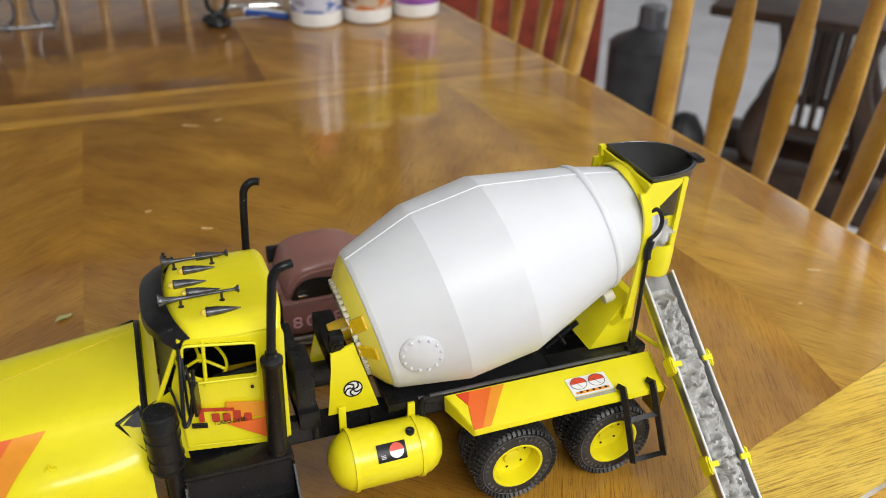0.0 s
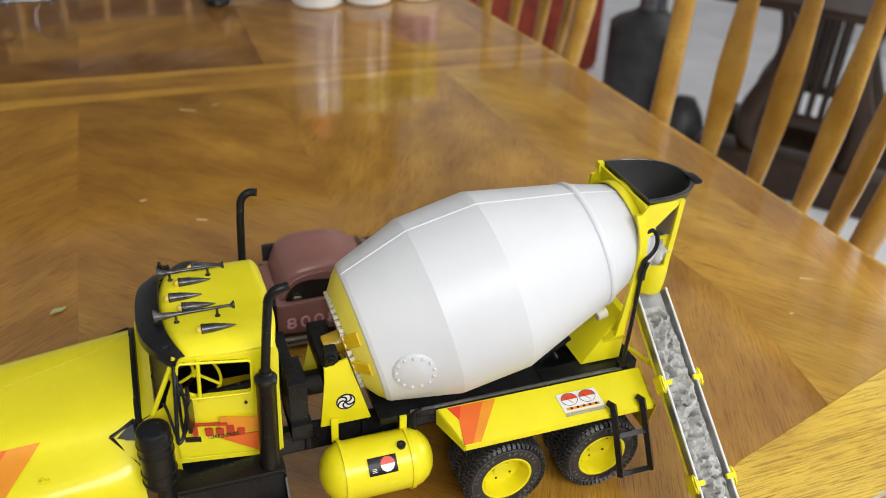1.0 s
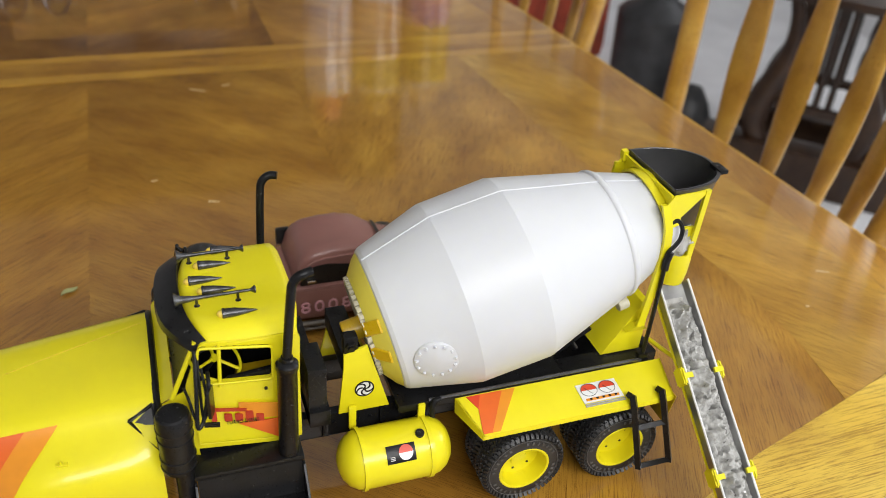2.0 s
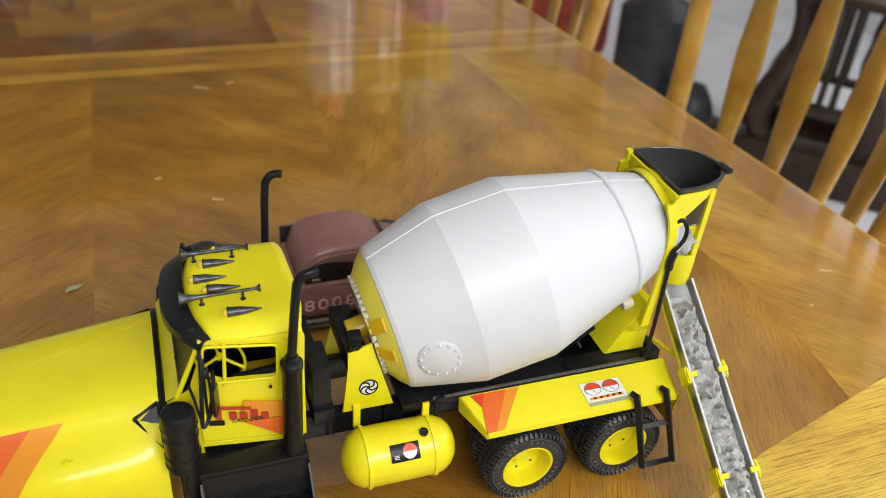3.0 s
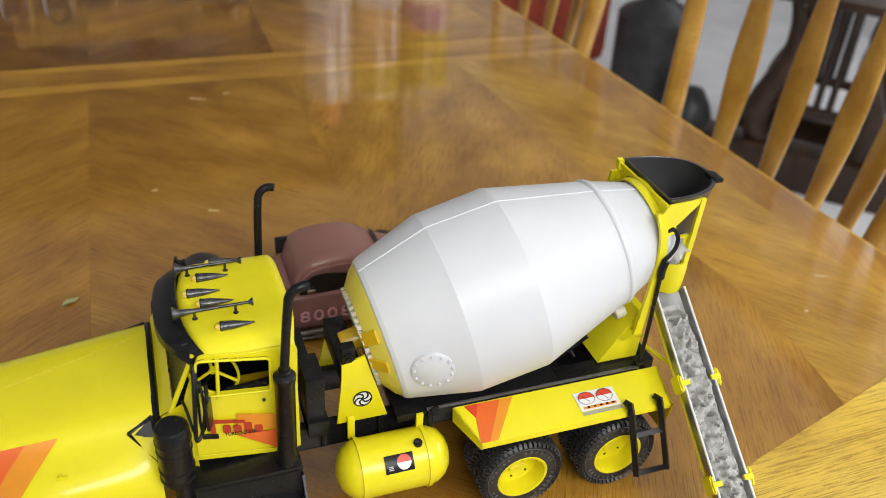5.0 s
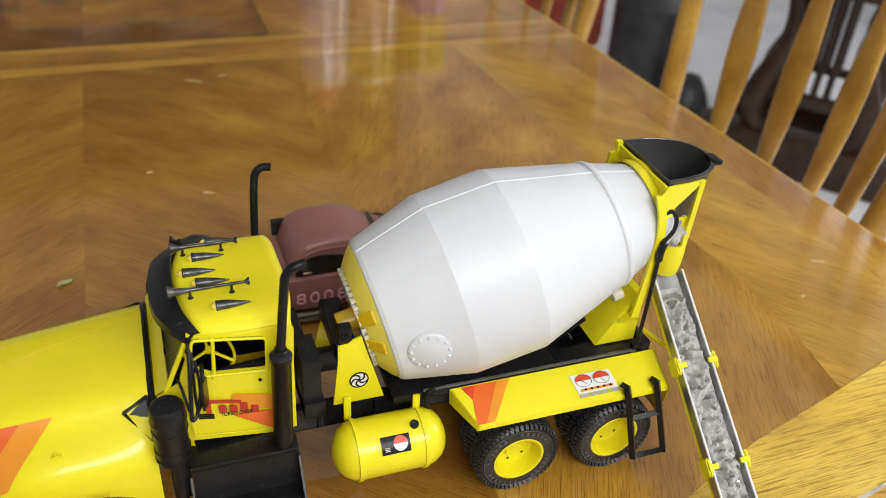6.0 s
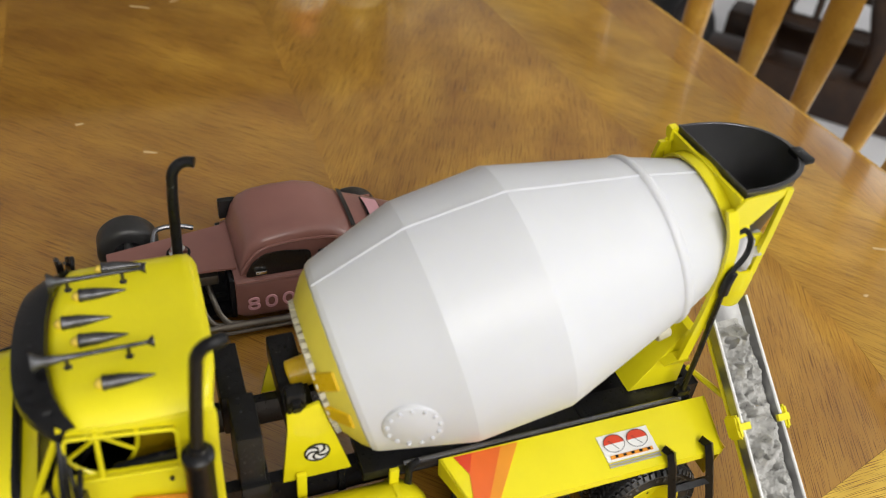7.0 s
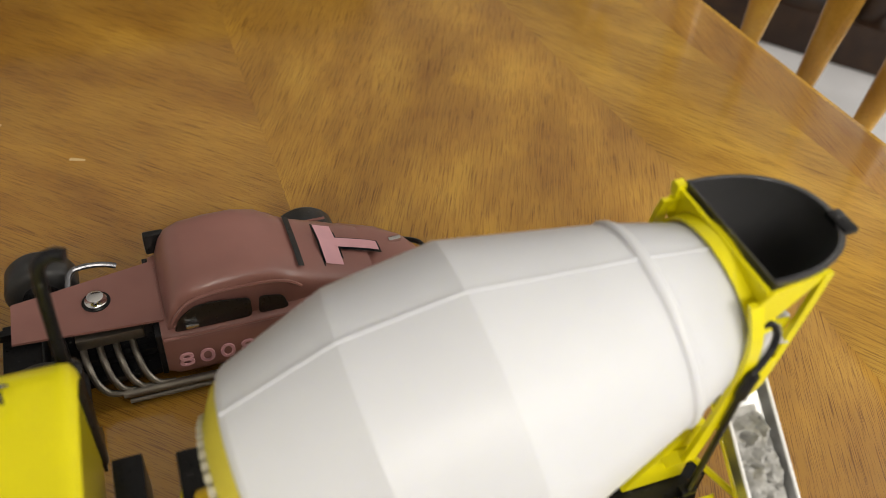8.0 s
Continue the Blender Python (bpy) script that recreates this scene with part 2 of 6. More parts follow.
def add_cyl(bm, p0, p1, r, seg=20, r1=None, edge=0.0):
    p0, p1 = Vector(p0), Vector(p1)
    length = (p1 - p0).length
    r1 = r if r1 is None else r1
    prof = [(0, r - edge), (edge, r), (length - edge, r1), (length, r1 - edge)] if edge else [(0, r), (length, r1)]
    return add_lathe(bm, prof, p0, p1 - p0, seg)


def add_tube(bm, pts, r, seg=10, radii=None):
    """Round bar swept along a chain of points."""
    pts = [Vector(p) for p in pts]
    rings, prev = [], None
    for i, p in enumerate(pts):
        t = (pts[min(i + 1, len(pts) - 1)] - pts[max(i - 1, 0)]).normalized()
        if prev is None:
            _, u, w = basis(t)
        else:
            u = (prev - t * prev.dot(t)).normalized()
            w = u.cross(t).normalized()
        prev = u
        rr = radii[i] if radii else r
        rings.append([p + (u * math.cos(a) + w * math.sin(a)) * rr for a in (2 * math.pi * k / seg for k in range(seg))])
    return add_loft(bm, rings)


def smooth_path(pts, n=6):
    """Catmull-Rom through the points."""
    pts = [Vector(p) for p in pts]
    out = []
    for i in range(len(pts) - 1):
        a, b, c, d = pts[max(i - 1, 0)], pts[i], pts[i + 1], pts[min(i + 2, len(pts) - 1)]
        for k in range(n):
            t = k / n
            out.append(0.5 * ((2 * b) + (c - a) * t + (2 * a - 5 * b + 4 * c - d) * t * t + (3 * b - a - 3 * c + d) * t ** 3))
    return out + [pts[-1]]


def add_prism(bm, poly, depth, m=None, bevel=0.0):
    """Flat outline (x, y) raised by depth along z, then placed by the matrix m."""
    m = m or Matrix()
    low = [bm.verts.new(m @ V(x, y, 0)) for x, y in poly]
    top = [bm.verts.new(m @ V(x, y, depth)) for x, y in poly]
    n = len(poly)
    fs = [bm.faces.new(list(reversed(low))), bm.faces.new(top)]
    for i in range(n):
        j = (i + 1) % n
        fs.append(bm.faces.new((low[i], low[j], top[j], top[i])))
    if bevel:
        es = list({e for f in fs[:2] for e in f.edges})
        bmesh.ops.bevel(bm, geom=es, offset=bevel, segments=2, affect="EDGES", profile=0.6)
    return bm


def side_frame(y, out=-1):
    """Matrix that lays an outline in the x-z plane at a given y, raised towards out."""
    return Matrix(((1, 0, 0, 0), (0, 0, out, y), (0, 1, 0, 0), (0, 0, 0, 1)))


def link_mesh(name, bm, material, sharp=32):
    bmesh.ops.recalc_face_normals(bm, faces=bm.faces[:])
    me = bpy.data.meshes.new(name)
    bm.to_mesh(me)
    bm.free()
    me.materials.append(material)
    for p in me.polygons:
        p.use_smooth = True
    me.set_sharp_from_angle(angle=radians(sharp))
    return new(name, me)


def part(name, bm, material, parent, label="", sharp=32):
    ob = link_mesh(name, bm, material, sharp)
    ob.parent = parent
    return tagged(ob, label)


def thing(name, label, category, group="", place=None):
    ob = new(name)
    ob.empty_display_size = 0.02
    if place:
        ob.matrix_world = place
    return tagged(ob, label, category, group)


def B():
    return bmesh.new()


def letters(text, size, depth, m, material, parent, name="lettering", label="", squeeze=1.0):
    cu = bpy.data.curves.new(name, "FONT")
    cu.body, cu.size, cu.extrude, cu.align_x, cu.align_y = text, size, depth, "CENTER", "CENTER"
    tmp = bpy.data.objects.new(name, cu)
    scene.collection.objects.link(tmp)
    me = bpy.data.meshes.new_from_object(tmp.evaluated_get(bpy.context.evaluated_depsgraph_get()))
    bpy.data.objects.remove(tmp)
    me.transform(m @ Matrix.Diagonal((squeeze, 1, 1, 1)))
    me.materials.clear()
    me.materials.append(material)
    ob = new(name, me)
    ob.parent = parent
    return tagged(ob, label)


def rounded(poly, r, n=4):
    """Outline with its corners rounded by r."""
    out = []
    for i, p in enumerate(poly):
        p = Vector(p)
        a, b = Vector(poly[i - 1]) - p, Vector(poly[(i + 1) % len(poly)]) - p
        k = min(r, a.length * 0.45, b.length * 0.45)
        s, e = p + a.normalized() * k, p + b.normalized() * k
        for t in (j / n for j in range(n + 1)):
            out.append(tuple((1 - t) ** 2 * s + 2 * t * (1 - t) * p + t * t * e))
    return out


# ---- room ----
FLOOR_Z = -0.76
X0, X1, Y0, Y1, TOP = -2.4, 2.7, -1.6, 3.6, 1.64


def wall(name, boxes, label, paint=WALL_PAINT):
    bm = B()
    for b in boxes:
        add_box(bm, *b)
    return tagged(link_mesh(name, bm, paint), label, "wall", kind="structure")


tagged(link_mesh("floor", add_box(B(), X0 - 0.1, X1 + 0.1, Y0 - 0.1, Y1 + 0.1, FLOOR_Z - 0.05, FLOOR_Z), FLOOR_MAT), "pale grey smooth room floor", "floor", kind="structure")
tagged(link_mesh("ceiling", add_box(B(), X0 - 0.1, X1 + 0.1, Y0 - 0.1, Y1 + 0.1, TOP, TOP + 0.05), CEILING_PAINT), "plain white painted ceiling", "ceiling", kind="structure")
wall("wall_north", [(X0 - 0.1, X1 + 0.1, Y1, Y1 + 0.1, FLOOR_Z, TOP)], "plain grey-white painted wall")
wall("wall_west", [(X0 - 0.1, X0, Y0, Y1, FLOOR_Z, TOP)], "plain grey painted wall", GREY_PAINT)
wall("wall_south", [(X0, -0.65, Y0 - 0.1, Y0, FLOOR_Z, TOP), (1.05, X1, Y0 - 0.1, Y0, FLOOR_Z, TOP), (-0.65, 1.05, Y0 - 0.1, Y0, FLOOR_Z, 0.92), (-0.65, 1.05, Y0 - 0.1, Y0, 1.59, TOP)], "grey-white painted wall with a window opening")
# Far opening is added, only to hold the fill lamp.
wall("wall_east", [(X1, X1 + 0.1, Y0, -0.85, FLOOR_Z, TOP), (X1, X1 + 0.1, 0.45, 1.20, FLOOR_Z, TOP), (X1, X1 + 0.1, 2.30, Y1, FLOOR_Z, TOP), (X1, X1 + 0.1, 1.20, 2.30, FLOOR_Z, 0.60), (X1, X1 + 0.1, 1.20, 2.30, 1.50, TOP), (X1, X1 + 0.1, -0.85, 0.45, FLOOR_Z, 0.65), (X1, X1 + 0.1, -0.85, 0.45, 1.58, TOP)], "grey-white painted wall with a window opening and an added fill-light opening")


# ---- table ----
TABLE_OUT = [(0.358, -0.075), (0.385, -0.02), (0.380, 0.05), (0.3735, 0.10), (0.362, 0.25), (0.353, 0.38), (0.344, 0.50), (0.334, 0.60), (0.320, 0.72), (0.311, 0.80), (0.303, 0.88), (0.294, 0.95), (0.272, 1.06), (0.235, 1.20), (0.15, 1.29), (-0.20, 1.33), (-0.58, 1.29), (-0.70, 1.20), (-0.77, 0.95), (-0.80, 0.35), (-0.78, -0.14), (-0.70, -0.21), (-0.20, -0.195), (0.10, -0.136), (0.205, -0.114), (0.30, -0.092)]
table = thing("dining_table", "polished oak dining table with chevron veneer top", "table", place=pose(0, 0, FLOOR_Z))
TZ = -FLOOR_Z


def veneer(poly, grain, material=VENEER):
    """One flat veneer leaf, its own x axis along the grain."""
    cx = sum(p[0] for p in poly) / len(poly)
    cy = sum(p[1] for p in poly) / len(poly)
    a = radians(grain)
    loc = [((x - cx) * math.cos(a) + (y - cy) * math.sin(a), -(x - cx) * math.sin(a) + (y - cy) * math.cos(a)) for x, y in poly]
    ob = part("veneer_panel", add_prism(B(), loc, 0.0012), material, table)
    ob.matrix_basis = pose(cx, cy, TZ - 0.0012, 0, 0, grain)
    return ob


part("tabletop", add_prism(B(), rounded(TABLE_OUT, 0.03), 0.026, pose(0, 0, TZ - 0.0275), 0.006), CORE, table)
part("apron", add_prism(B(), [(0.27, 0.0), (0.22, 1.15), (-0.62, 1.15), (-0.68, -0.08)], 0.07, pose(0, 0, TZ - 0.0975)), CORE, table)
for lx, ly in ((0.22, 0.03), (0.18, 1.08), (-0.58, 1.08), (-0.63, -0.03)):
    part("leg", add_lathe(B(), [(0, 0.018), (0.05, 0.024), (0.30, 0.032), (0.42, 0.026), (0.48, 0.036), (0.66, 0.036)], (lx, ly, 0), (0, 0, 1), 20), CORE, table)
G = 0.00002
SL = -0.203


def along(table_of, y):
    """Value between the rows (y, x) of a table."""
    for (ya, xa), (yb, xb) in zip(table_of, table_of[1:]):
        if y <= yb:
            return xa + (xb - xa) * (y - ya) / (yb - ya)
    return table_of[-1][1]


RIM = [(0.0, 0.3775), (0.05, 0.3745), (0.10, 0.368), (0.25, 0.3565), (0.38, 0.3475), (0.50, 0.3385), (0.60, 0.3285), (0.72, 0.3145), (0.80, 0.3055), (0.88, 0.2975), (0.95, 0.2885), (1.06, 0.2665), (1.24, 0.215)]
OUTER = [(0.0, 0.331), (0.13, 0.326), (0.193, 0.320), (0.287, 0.3085), (0.348, 0.302), (0.545, 0.284), (0.95, 0.240), (1.24, 0.180)]
INNER = [(-0.034, 0.219), (0.02, 0.2275), (0.09, 0.2275), (0.18, 0.217), (0.27, 0.206), (0.34, 0.199), (0.41, 0.193), (0.545, 0.182), (1.24, 0.150)]
LINE = [(0.219, -0.034), (0.377, 0.012)]          # where the side bands meet the front border


def line_y(x):
    return LINE[0][1] + (LINE[1][1] - LINE[0][1]) * (x - LINE[0][0]) / (LINE[1][0] - LINE[0][0])


def strip(left, right, ys, grain, material, first=None):
    """Veneer leaf between two curved edges; first gives its lower corners."""
    a = [(along(left, y) + G, y) for y in ys]
    b = [(along(right, y) - G, y) for y in ys]
    return veneer((first or []) + b + a[::-1], grain, material)


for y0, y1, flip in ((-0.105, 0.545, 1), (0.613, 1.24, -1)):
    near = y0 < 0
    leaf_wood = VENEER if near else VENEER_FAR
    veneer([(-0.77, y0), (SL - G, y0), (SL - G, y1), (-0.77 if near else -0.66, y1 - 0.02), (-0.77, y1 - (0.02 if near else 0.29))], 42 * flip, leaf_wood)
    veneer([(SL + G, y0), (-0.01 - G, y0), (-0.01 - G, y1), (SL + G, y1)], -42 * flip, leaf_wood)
    if near:
        ys = [0.02, 0.09, 0.18, 0.27, 0.34, 0.41, y1]
        veneer([(-0.01 + G, y0), (0.02, y0), (0.14, -0.0570), (0.2190, -0.0344)] + [(along(INNER, y) - G, y) for y in ys] + [(-0.01 + G, y1)], 64, VENEER_NEAR)
        xo = 0.333
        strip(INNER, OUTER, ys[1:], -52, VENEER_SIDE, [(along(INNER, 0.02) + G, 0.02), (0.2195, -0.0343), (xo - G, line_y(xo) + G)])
        strip(OUTER, RIM, ys[1:], 82, VENEER_OUTER, [(xo + G, line_y(xo) + G), (0.3755, 0.0114)])
        veneer([(-0.76, -0.20), (-0.20, -0.18), (0.10, -0.121), (0.198, -0.101), (0.30, -0.078), (0.345, -0.055), (0.370, -0.01), (0.377, 0.0112), (0.2195, -0.0345), (0.14, -0.0571), (0.02, y0 - G), (-0.76, y0 - G)], 1, VENEER_BORDER)
    else:
        ys = [y0, 0.72, 0.80, 0.88, 0.95, 1.06, y1]
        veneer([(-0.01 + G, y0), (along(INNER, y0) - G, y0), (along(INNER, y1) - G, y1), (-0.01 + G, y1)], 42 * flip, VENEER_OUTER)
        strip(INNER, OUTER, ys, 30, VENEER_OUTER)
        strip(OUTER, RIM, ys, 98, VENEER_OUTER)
for y0, y1, mat in ((0.5455, 0.562, VENEER_LIGHT), (0.5625, 0.597, VENEER_OUTER), (0.5975, 0.6125, VENEER_LIGHT)):
    veneer([(-0.78, y0), (along(RIM, y0), y0), (along(RIM, y1), y1), (-0.78, y1)], 0, mat)

WORN = plastic("worn_lacquer", (0.50, 0.45, 0.38), 0.6, var=0.35, scale=120, bump=0.4)
bm = B()
edge = [V(-0.20, -0.18, 0), V(0.10, -0.121, 0), V(0.198, -0.101, 0), V(0.30, -0.078, 0), V(0.345, -0.055, 0)]
rows = []
for k in range(61):
    f = k / 60 * (len(edge) - 1)
    i = min(int(f), len(edge) - 2)
    q = edge[i].lerp(edge[i + 1], f - i)
    w = 0.0011 + 0.0005 * noise.noise(V(q.x * 60, 3, 1))
    rows.append([V(q.x, q.y - w, TZ + 0.0001), V(q.x, q.y, TZ + 0.0003), V(q.x, q.y + w, TZ + 0.0001)])
add_loft(bm, rows, closed=False, cap=False)
part("worn_edge_line", bm, WORN, table, "pale worn line along the table edge")


# ---- mixer truck model ----
truck = thing("toy_mixer_truck", "yellow plastic model concrete mixer truck with white drum", "model truck")
RAIL = 0.0555


def both(fn):
    for s in (-1, 1):
        fn(s)


# chassis
def rails(s):
    bm = B()
    add_box(bm, -0.150, 0.084, s * 0.0165, s * 0.0205, 0.042, RAIL, 0.0004)
    rail = part("chassis_rail", bm, BLACK, truck, "black frame rail with bolt heads")
    for x in (-0.098, -0.089, -0.0775, -0.0715, -0.056, -0.044, -0.030, 0.02, 0.034):
        part("bolt", add_cyl(B(), (x, s * 0.0203, 0.0495), (x, s * 0.0214, 0.0495), 0.0009, 10), BLACK, rail)
    for x in (-0.0945, -0.067, 0.03):
        part("bracket", add_box(B(), x, x + 0.0024, s * 0.0203, s * 0.0222, 0.0435, 0.0545, 0.0003), BLACK, rail)


both(rails)
for x in (-0.14, -0.05, 0.012, 0.082):
    part("crossmember", add_box(B(), x, x + 0.005, -0.0165, 0.0165, 0.045, 0.052, 0.0003), BLACK, truck)
part("deck", add_box(B(), -0.060, 0.026, -0.0290, 0.0290, RAIL, 0.0598, 0.0005), BLACK, truck, "black deck below the drum")
both(lambda s: part("deck_strip", add_box(B(), 0.0262, 0.074, min(s * 0.0170, s * 0.0290), max(s * 0.0170, s * 0.0290), RAIL, 0.0598, 0.0005), BLACK, truck))
for x0, x1 in ((0.018, 0.034), (0.030, 0.044), (0.040, 0.030)):
    part("deck_brace", add_tube(B(), [(x0, -0.012, 0.0605), (x1, -0.016, 0.076)], 0.0014, 8), BLACK, truck)
part("deck_motor", add_box(B(), 0.006, 0.022, -0.008, 0.012, 0.0605, 0.078, 0.002), BLACK, truck)


# rear fenders
def fender(s):
    outline = [(-0.0325, 0.0300, 0.0592), (0.0800, 0.0300, 0.0592), (0.0770, 0.051, 0.0530), (-0.0255, 0.051, 0.0530)]
    t = 0.0012
    bm = B()
    top = [V(x, s * y, z) for x, y, z in outline]
    add_loft(bm, [[p - V(0, 0, t) for p in top], top])
    skirt = [V(-0.0255, s * 0.051, 0.0530), V(0.0770, s * 0.051, 0.0530), V(0.0770, s * 0.0513, 0.0502), V(-0.0255, s * 0.0513, 0.0502)]
    add_loft(bm, [skirt, [p - V(0, s * 0.001, 0) for p in skirt]])
    front = [V(-0.0325, s * 0.0300, 0.0592), V(-0.0255, s * 0.051, 0.0530), V(-0.0255, s * 0.0513, 0.0502), V(-0.0320, s * 0.0300, 0.0500)]
    add_loft(bm, [front, [p + V(0.001, 0, 0) for p in front]])
    back = [V(0.0800, s * 0.0300, 0.0592), V(0.0770, s * 0.051, 0.0530), V(0.0770, s * 0.0513, 0.0502), V(0.0800, s * 0.0300, 0.0500)]
    add_loft(bm, [back, [p - V(0.001, 0, 0) for p in back]])
    f = part("rear_fender", bm, YELLOW, truck, "yellow rear fender with stripe and label", 25)

    def on_plate(x, v, lift=0.00035):
        return V(x, s * (0.0300 + 0.0210 * v), 0.0592 - 0.0062 * v) + V(0, s * 0.28, 0.96) * lift

    def patch(name, quad, mat, lift, label=""):
        bm = B()
        up = [on_plate(x, v, lift + 0.0001) for x, v in quad]
        add_loft(bm, [[on_plate(x, v, lift - 0.0003) for x, v in quad], up])
        return part(name, bm, mat, f, label)

    patch("stripe", [(-0.0270, 0.03), (-0.0200, 0.03), (-0.0232, 0.36)], RED, 0.0003)
    patch("stripe", [(-0.0200, 0.03), (-0.0086, 0.03), (-0.0207, 0.97), (-0.0250, 0.97), (-0.0250, 0.88), (-0.0232, 0.36)], VERMILION, 0.0003)
    patch("stripe", [(-0.0086, 0.03), (-0.0018, 0.03), (-0.0165, 0.97), (-0.0207, 0.97)], ORANGE, 0.0003)
    # two-dial label
    q0, q1, v0, v1 = 0.0283, 0.0500, 0.28, 0.76
    patch("label_plate", [(q0, v0), (q1, v0), (q1 + 0.001, v1), (q0 + 0.001, v1)], PAPER, 0.0004, "white label with two red and white dials")
    for cx in (q0 + 0.0060, q1 - 0.0058):
        for half, mat, lift in ((1, RED, 0.0007), (-1, PAPER, 0.0007)):
            pts = [(cx + 0.0043 * math.cos(a), 0.46 - half * 0.155 * math.sin(a)) for a in (math.pi * k / 14 for k in range(15))]
            patch("dial_half", pts, mat, lift)
        ring = B()
        add_tube(ring, [on_plate(cx + 0.0043 * math.cos(a), 0.46 + 0.155 * math.sin(a), 0.0009) for a in (2 * math.pi * k / 28 for k in range(29))], 0.00013, 5)
        add_tube(ring, [on_plate(cx - 0.002, 0.40, 0.0009), on_plate(cx + 0.0012, 0.57, 0.0009)], 0.00012, 5)
        part("dial_ring", ring, GUNMETAL, f)
    patch("label_bar", [(q0 + 0.0026, 0.66), (q1 - 0.0012, 0.66), (q1 - 0.0012, 0.72), (q0 + 0.0026, 0.72)], ORANGE, 0.0007)
    for k in range(5):
        x = q0 + 0.0045 + k * 0.0034
        patch("label_mark", [(x, 0.668), (x + 0.0012, 0.668), (x + 0.0012, 0.71), (x, 0.71)], BLACK, 0.001)
    for k in range(2):
        patch("label_edge", [(q0 + 0.001, 0.785 + 0.045 * k), (q1 + 0.001, 0.785 + 0.045 * k), (q1 + 0.001, 0.81 + 0.045 * k), (q0 + 0.001, 0.81 + 0.045 * k)], GREY, 0.0004)
    bar = B()
    add_tube(bar, [(-0.0455, s * 0.0292, 0.0608), (0.066, s * 0.0292, 0.0608), (0.069, s * 0.0292, 0.0598)], 0.0009, 8)
    part("grab_rail", bar, GUNMETAL, truck, "long thin metal rail along the deck")


both(fender)
part("rail_foot", add_tube(B(), [(-0.0440, -0.0312, 0.0495), (-0.0440, -0.0312, 0.0595), (-0.0432, -0.0308, 0.0610), (-0.0400, -0.0300, 0.0612)], 0.0014, 10), BLACK, truck, "black foot of the deck rail")


# wheels
def tyre_mesh(r, w, lug=50, bore=0.0132):
    bm = B()
    prof = [(-w / 2, bore), (-w / 2, bore + 0.0012), (-w / 2 + 0.0003, r * 0.80), (-w / 2 + 0.0012, r * 0.93), (-w / 2 + 0.0026, r * 0.985), (0, r), (w / 2 - 0.0026, r * 0.985), (w / 2 - 0.0012, r * 0.93), (w / 2 - 0.0003, r * 0.80), (w / 2, bore + 0.0012), (w / 2, bore)]
    add_lathe(bm, prof, (0, 0, 0), (0, 1, 0), 56, cap=False)
    for k in range(lug):
        a = 2 * math.pi * k / lug
        for side in (-1, 1):
            m = Matrix.Rotation(a + side * 0.03, 4, "Y")
            bmesh.ops.create_cube(bm, size=1.0, matrix=m @ Matrix.Translation((0, side * w * 0.425, r * 0.945)) @ Matrix.Rotation(side * -0.75, 4, "X") @ Matrix.Diagonal((0.0016, w * 0.15, 0.0026, 1)))
        for q, turn in ((-0.27, 0.62), (-0.09, -0.62), (0.09, 0.62), (0.27, -0.62)):
            m = Matrix.Rotation(a + (0.05 if turn > 0 else 0.0), 4, "Y")
            bmesh.ops.create_cube(bm, size=1.0, matrix=m @ Matrix.Translation((0, w * q, r * 0.9985)) @ Matrix.Rotation(turn, 4, "Z") @ Matrix.Diagonal((0.0012, w * 0.17, 0.0018, 1)))
    return bm


def sidewall_mesh(w):
    """Raised rings and worn lettering blocks on both faces of a tyre."""
    bm = B()
    for side in (-1, 1):
        for rr in (0.0183, 0.0143):
            add_tube(bm, [(rr * math.cos(a), side * (w / 2 - 0.0003), rr * math.sin(a)) for a in (2 * math.pi * k / 40 for k in range(41))], 0.00022, 5)
        for k in range(34):
            if k % 17 in (7, 8, 15, 16):
                continue
            m = Matrix.Rotation(2 * math.pi * k / 34, 4, "Y") @ Matrix.Translation((0, side * (w / 2 - 0.0001), 0.0164))
            bmesh.ops.create_cube(bm, size=1.0, matrix=m @ Matrix.Rotation(0.2 * (k % 3 - 1), 4, "Y") @ Matrix.Diagonal((0.0011, 0.0005, 0.0016, 1)))
    return bm


def wheel(x, y, r, w, s, dish):
    ob = new("wheel")
    ob.parent = truck
    ob.location = (x, y, r)
    tyre = part("tyre", tyre_mesh(r, w), RUBBER, ob, "black treaded rubber tyre")
    part("sidewall_relief", sidewall_mesh(w), DUSTED, tyre, "worn raised marks on the sidewall")
    bm = B()
    o = s * w / 2
    add_lathe(bm, [(o * 1.02, 0.0134), (o * 1.06, 0.0129), (o * 1.02, 0.0121), (o * 0.7, 0.0116), (o - s * dish, 0.0112), (o - s * dish, 0.0045), (o - s * (dish - 0.002), 0.0040), (o - s * (dish - 0.0022), 0.0)], (0, 0, 0), (0, 1, 0), 48, cap=False)
    add_lathe(bm, [(-o, 0.0134), (-o * 0.7, 0.012), (-o * 0.5, 0.0)], (0, 0, 0), (0, 1, 0), 32, cap=False)
    rim = part("rim", bm, YELLOW, ob, "deep yellow plastic wheel rim", 40)
    # Black discs stand in for the shaded holes in the rim.
    bm = B()
    for k in range(6):
        a = 2 * math.pi * k / 6 + 0.3
        c = V(0.0078 * math.cos(a), o - s * dish, 0.0078 * math.sin(a))
        add_cyl(bm, c + V(0, s * -0.0003, 0), c + V(0, s * 0.0002, 0), 0.0007, 10)
    part("hub_hole", bm, BLACK, rim)


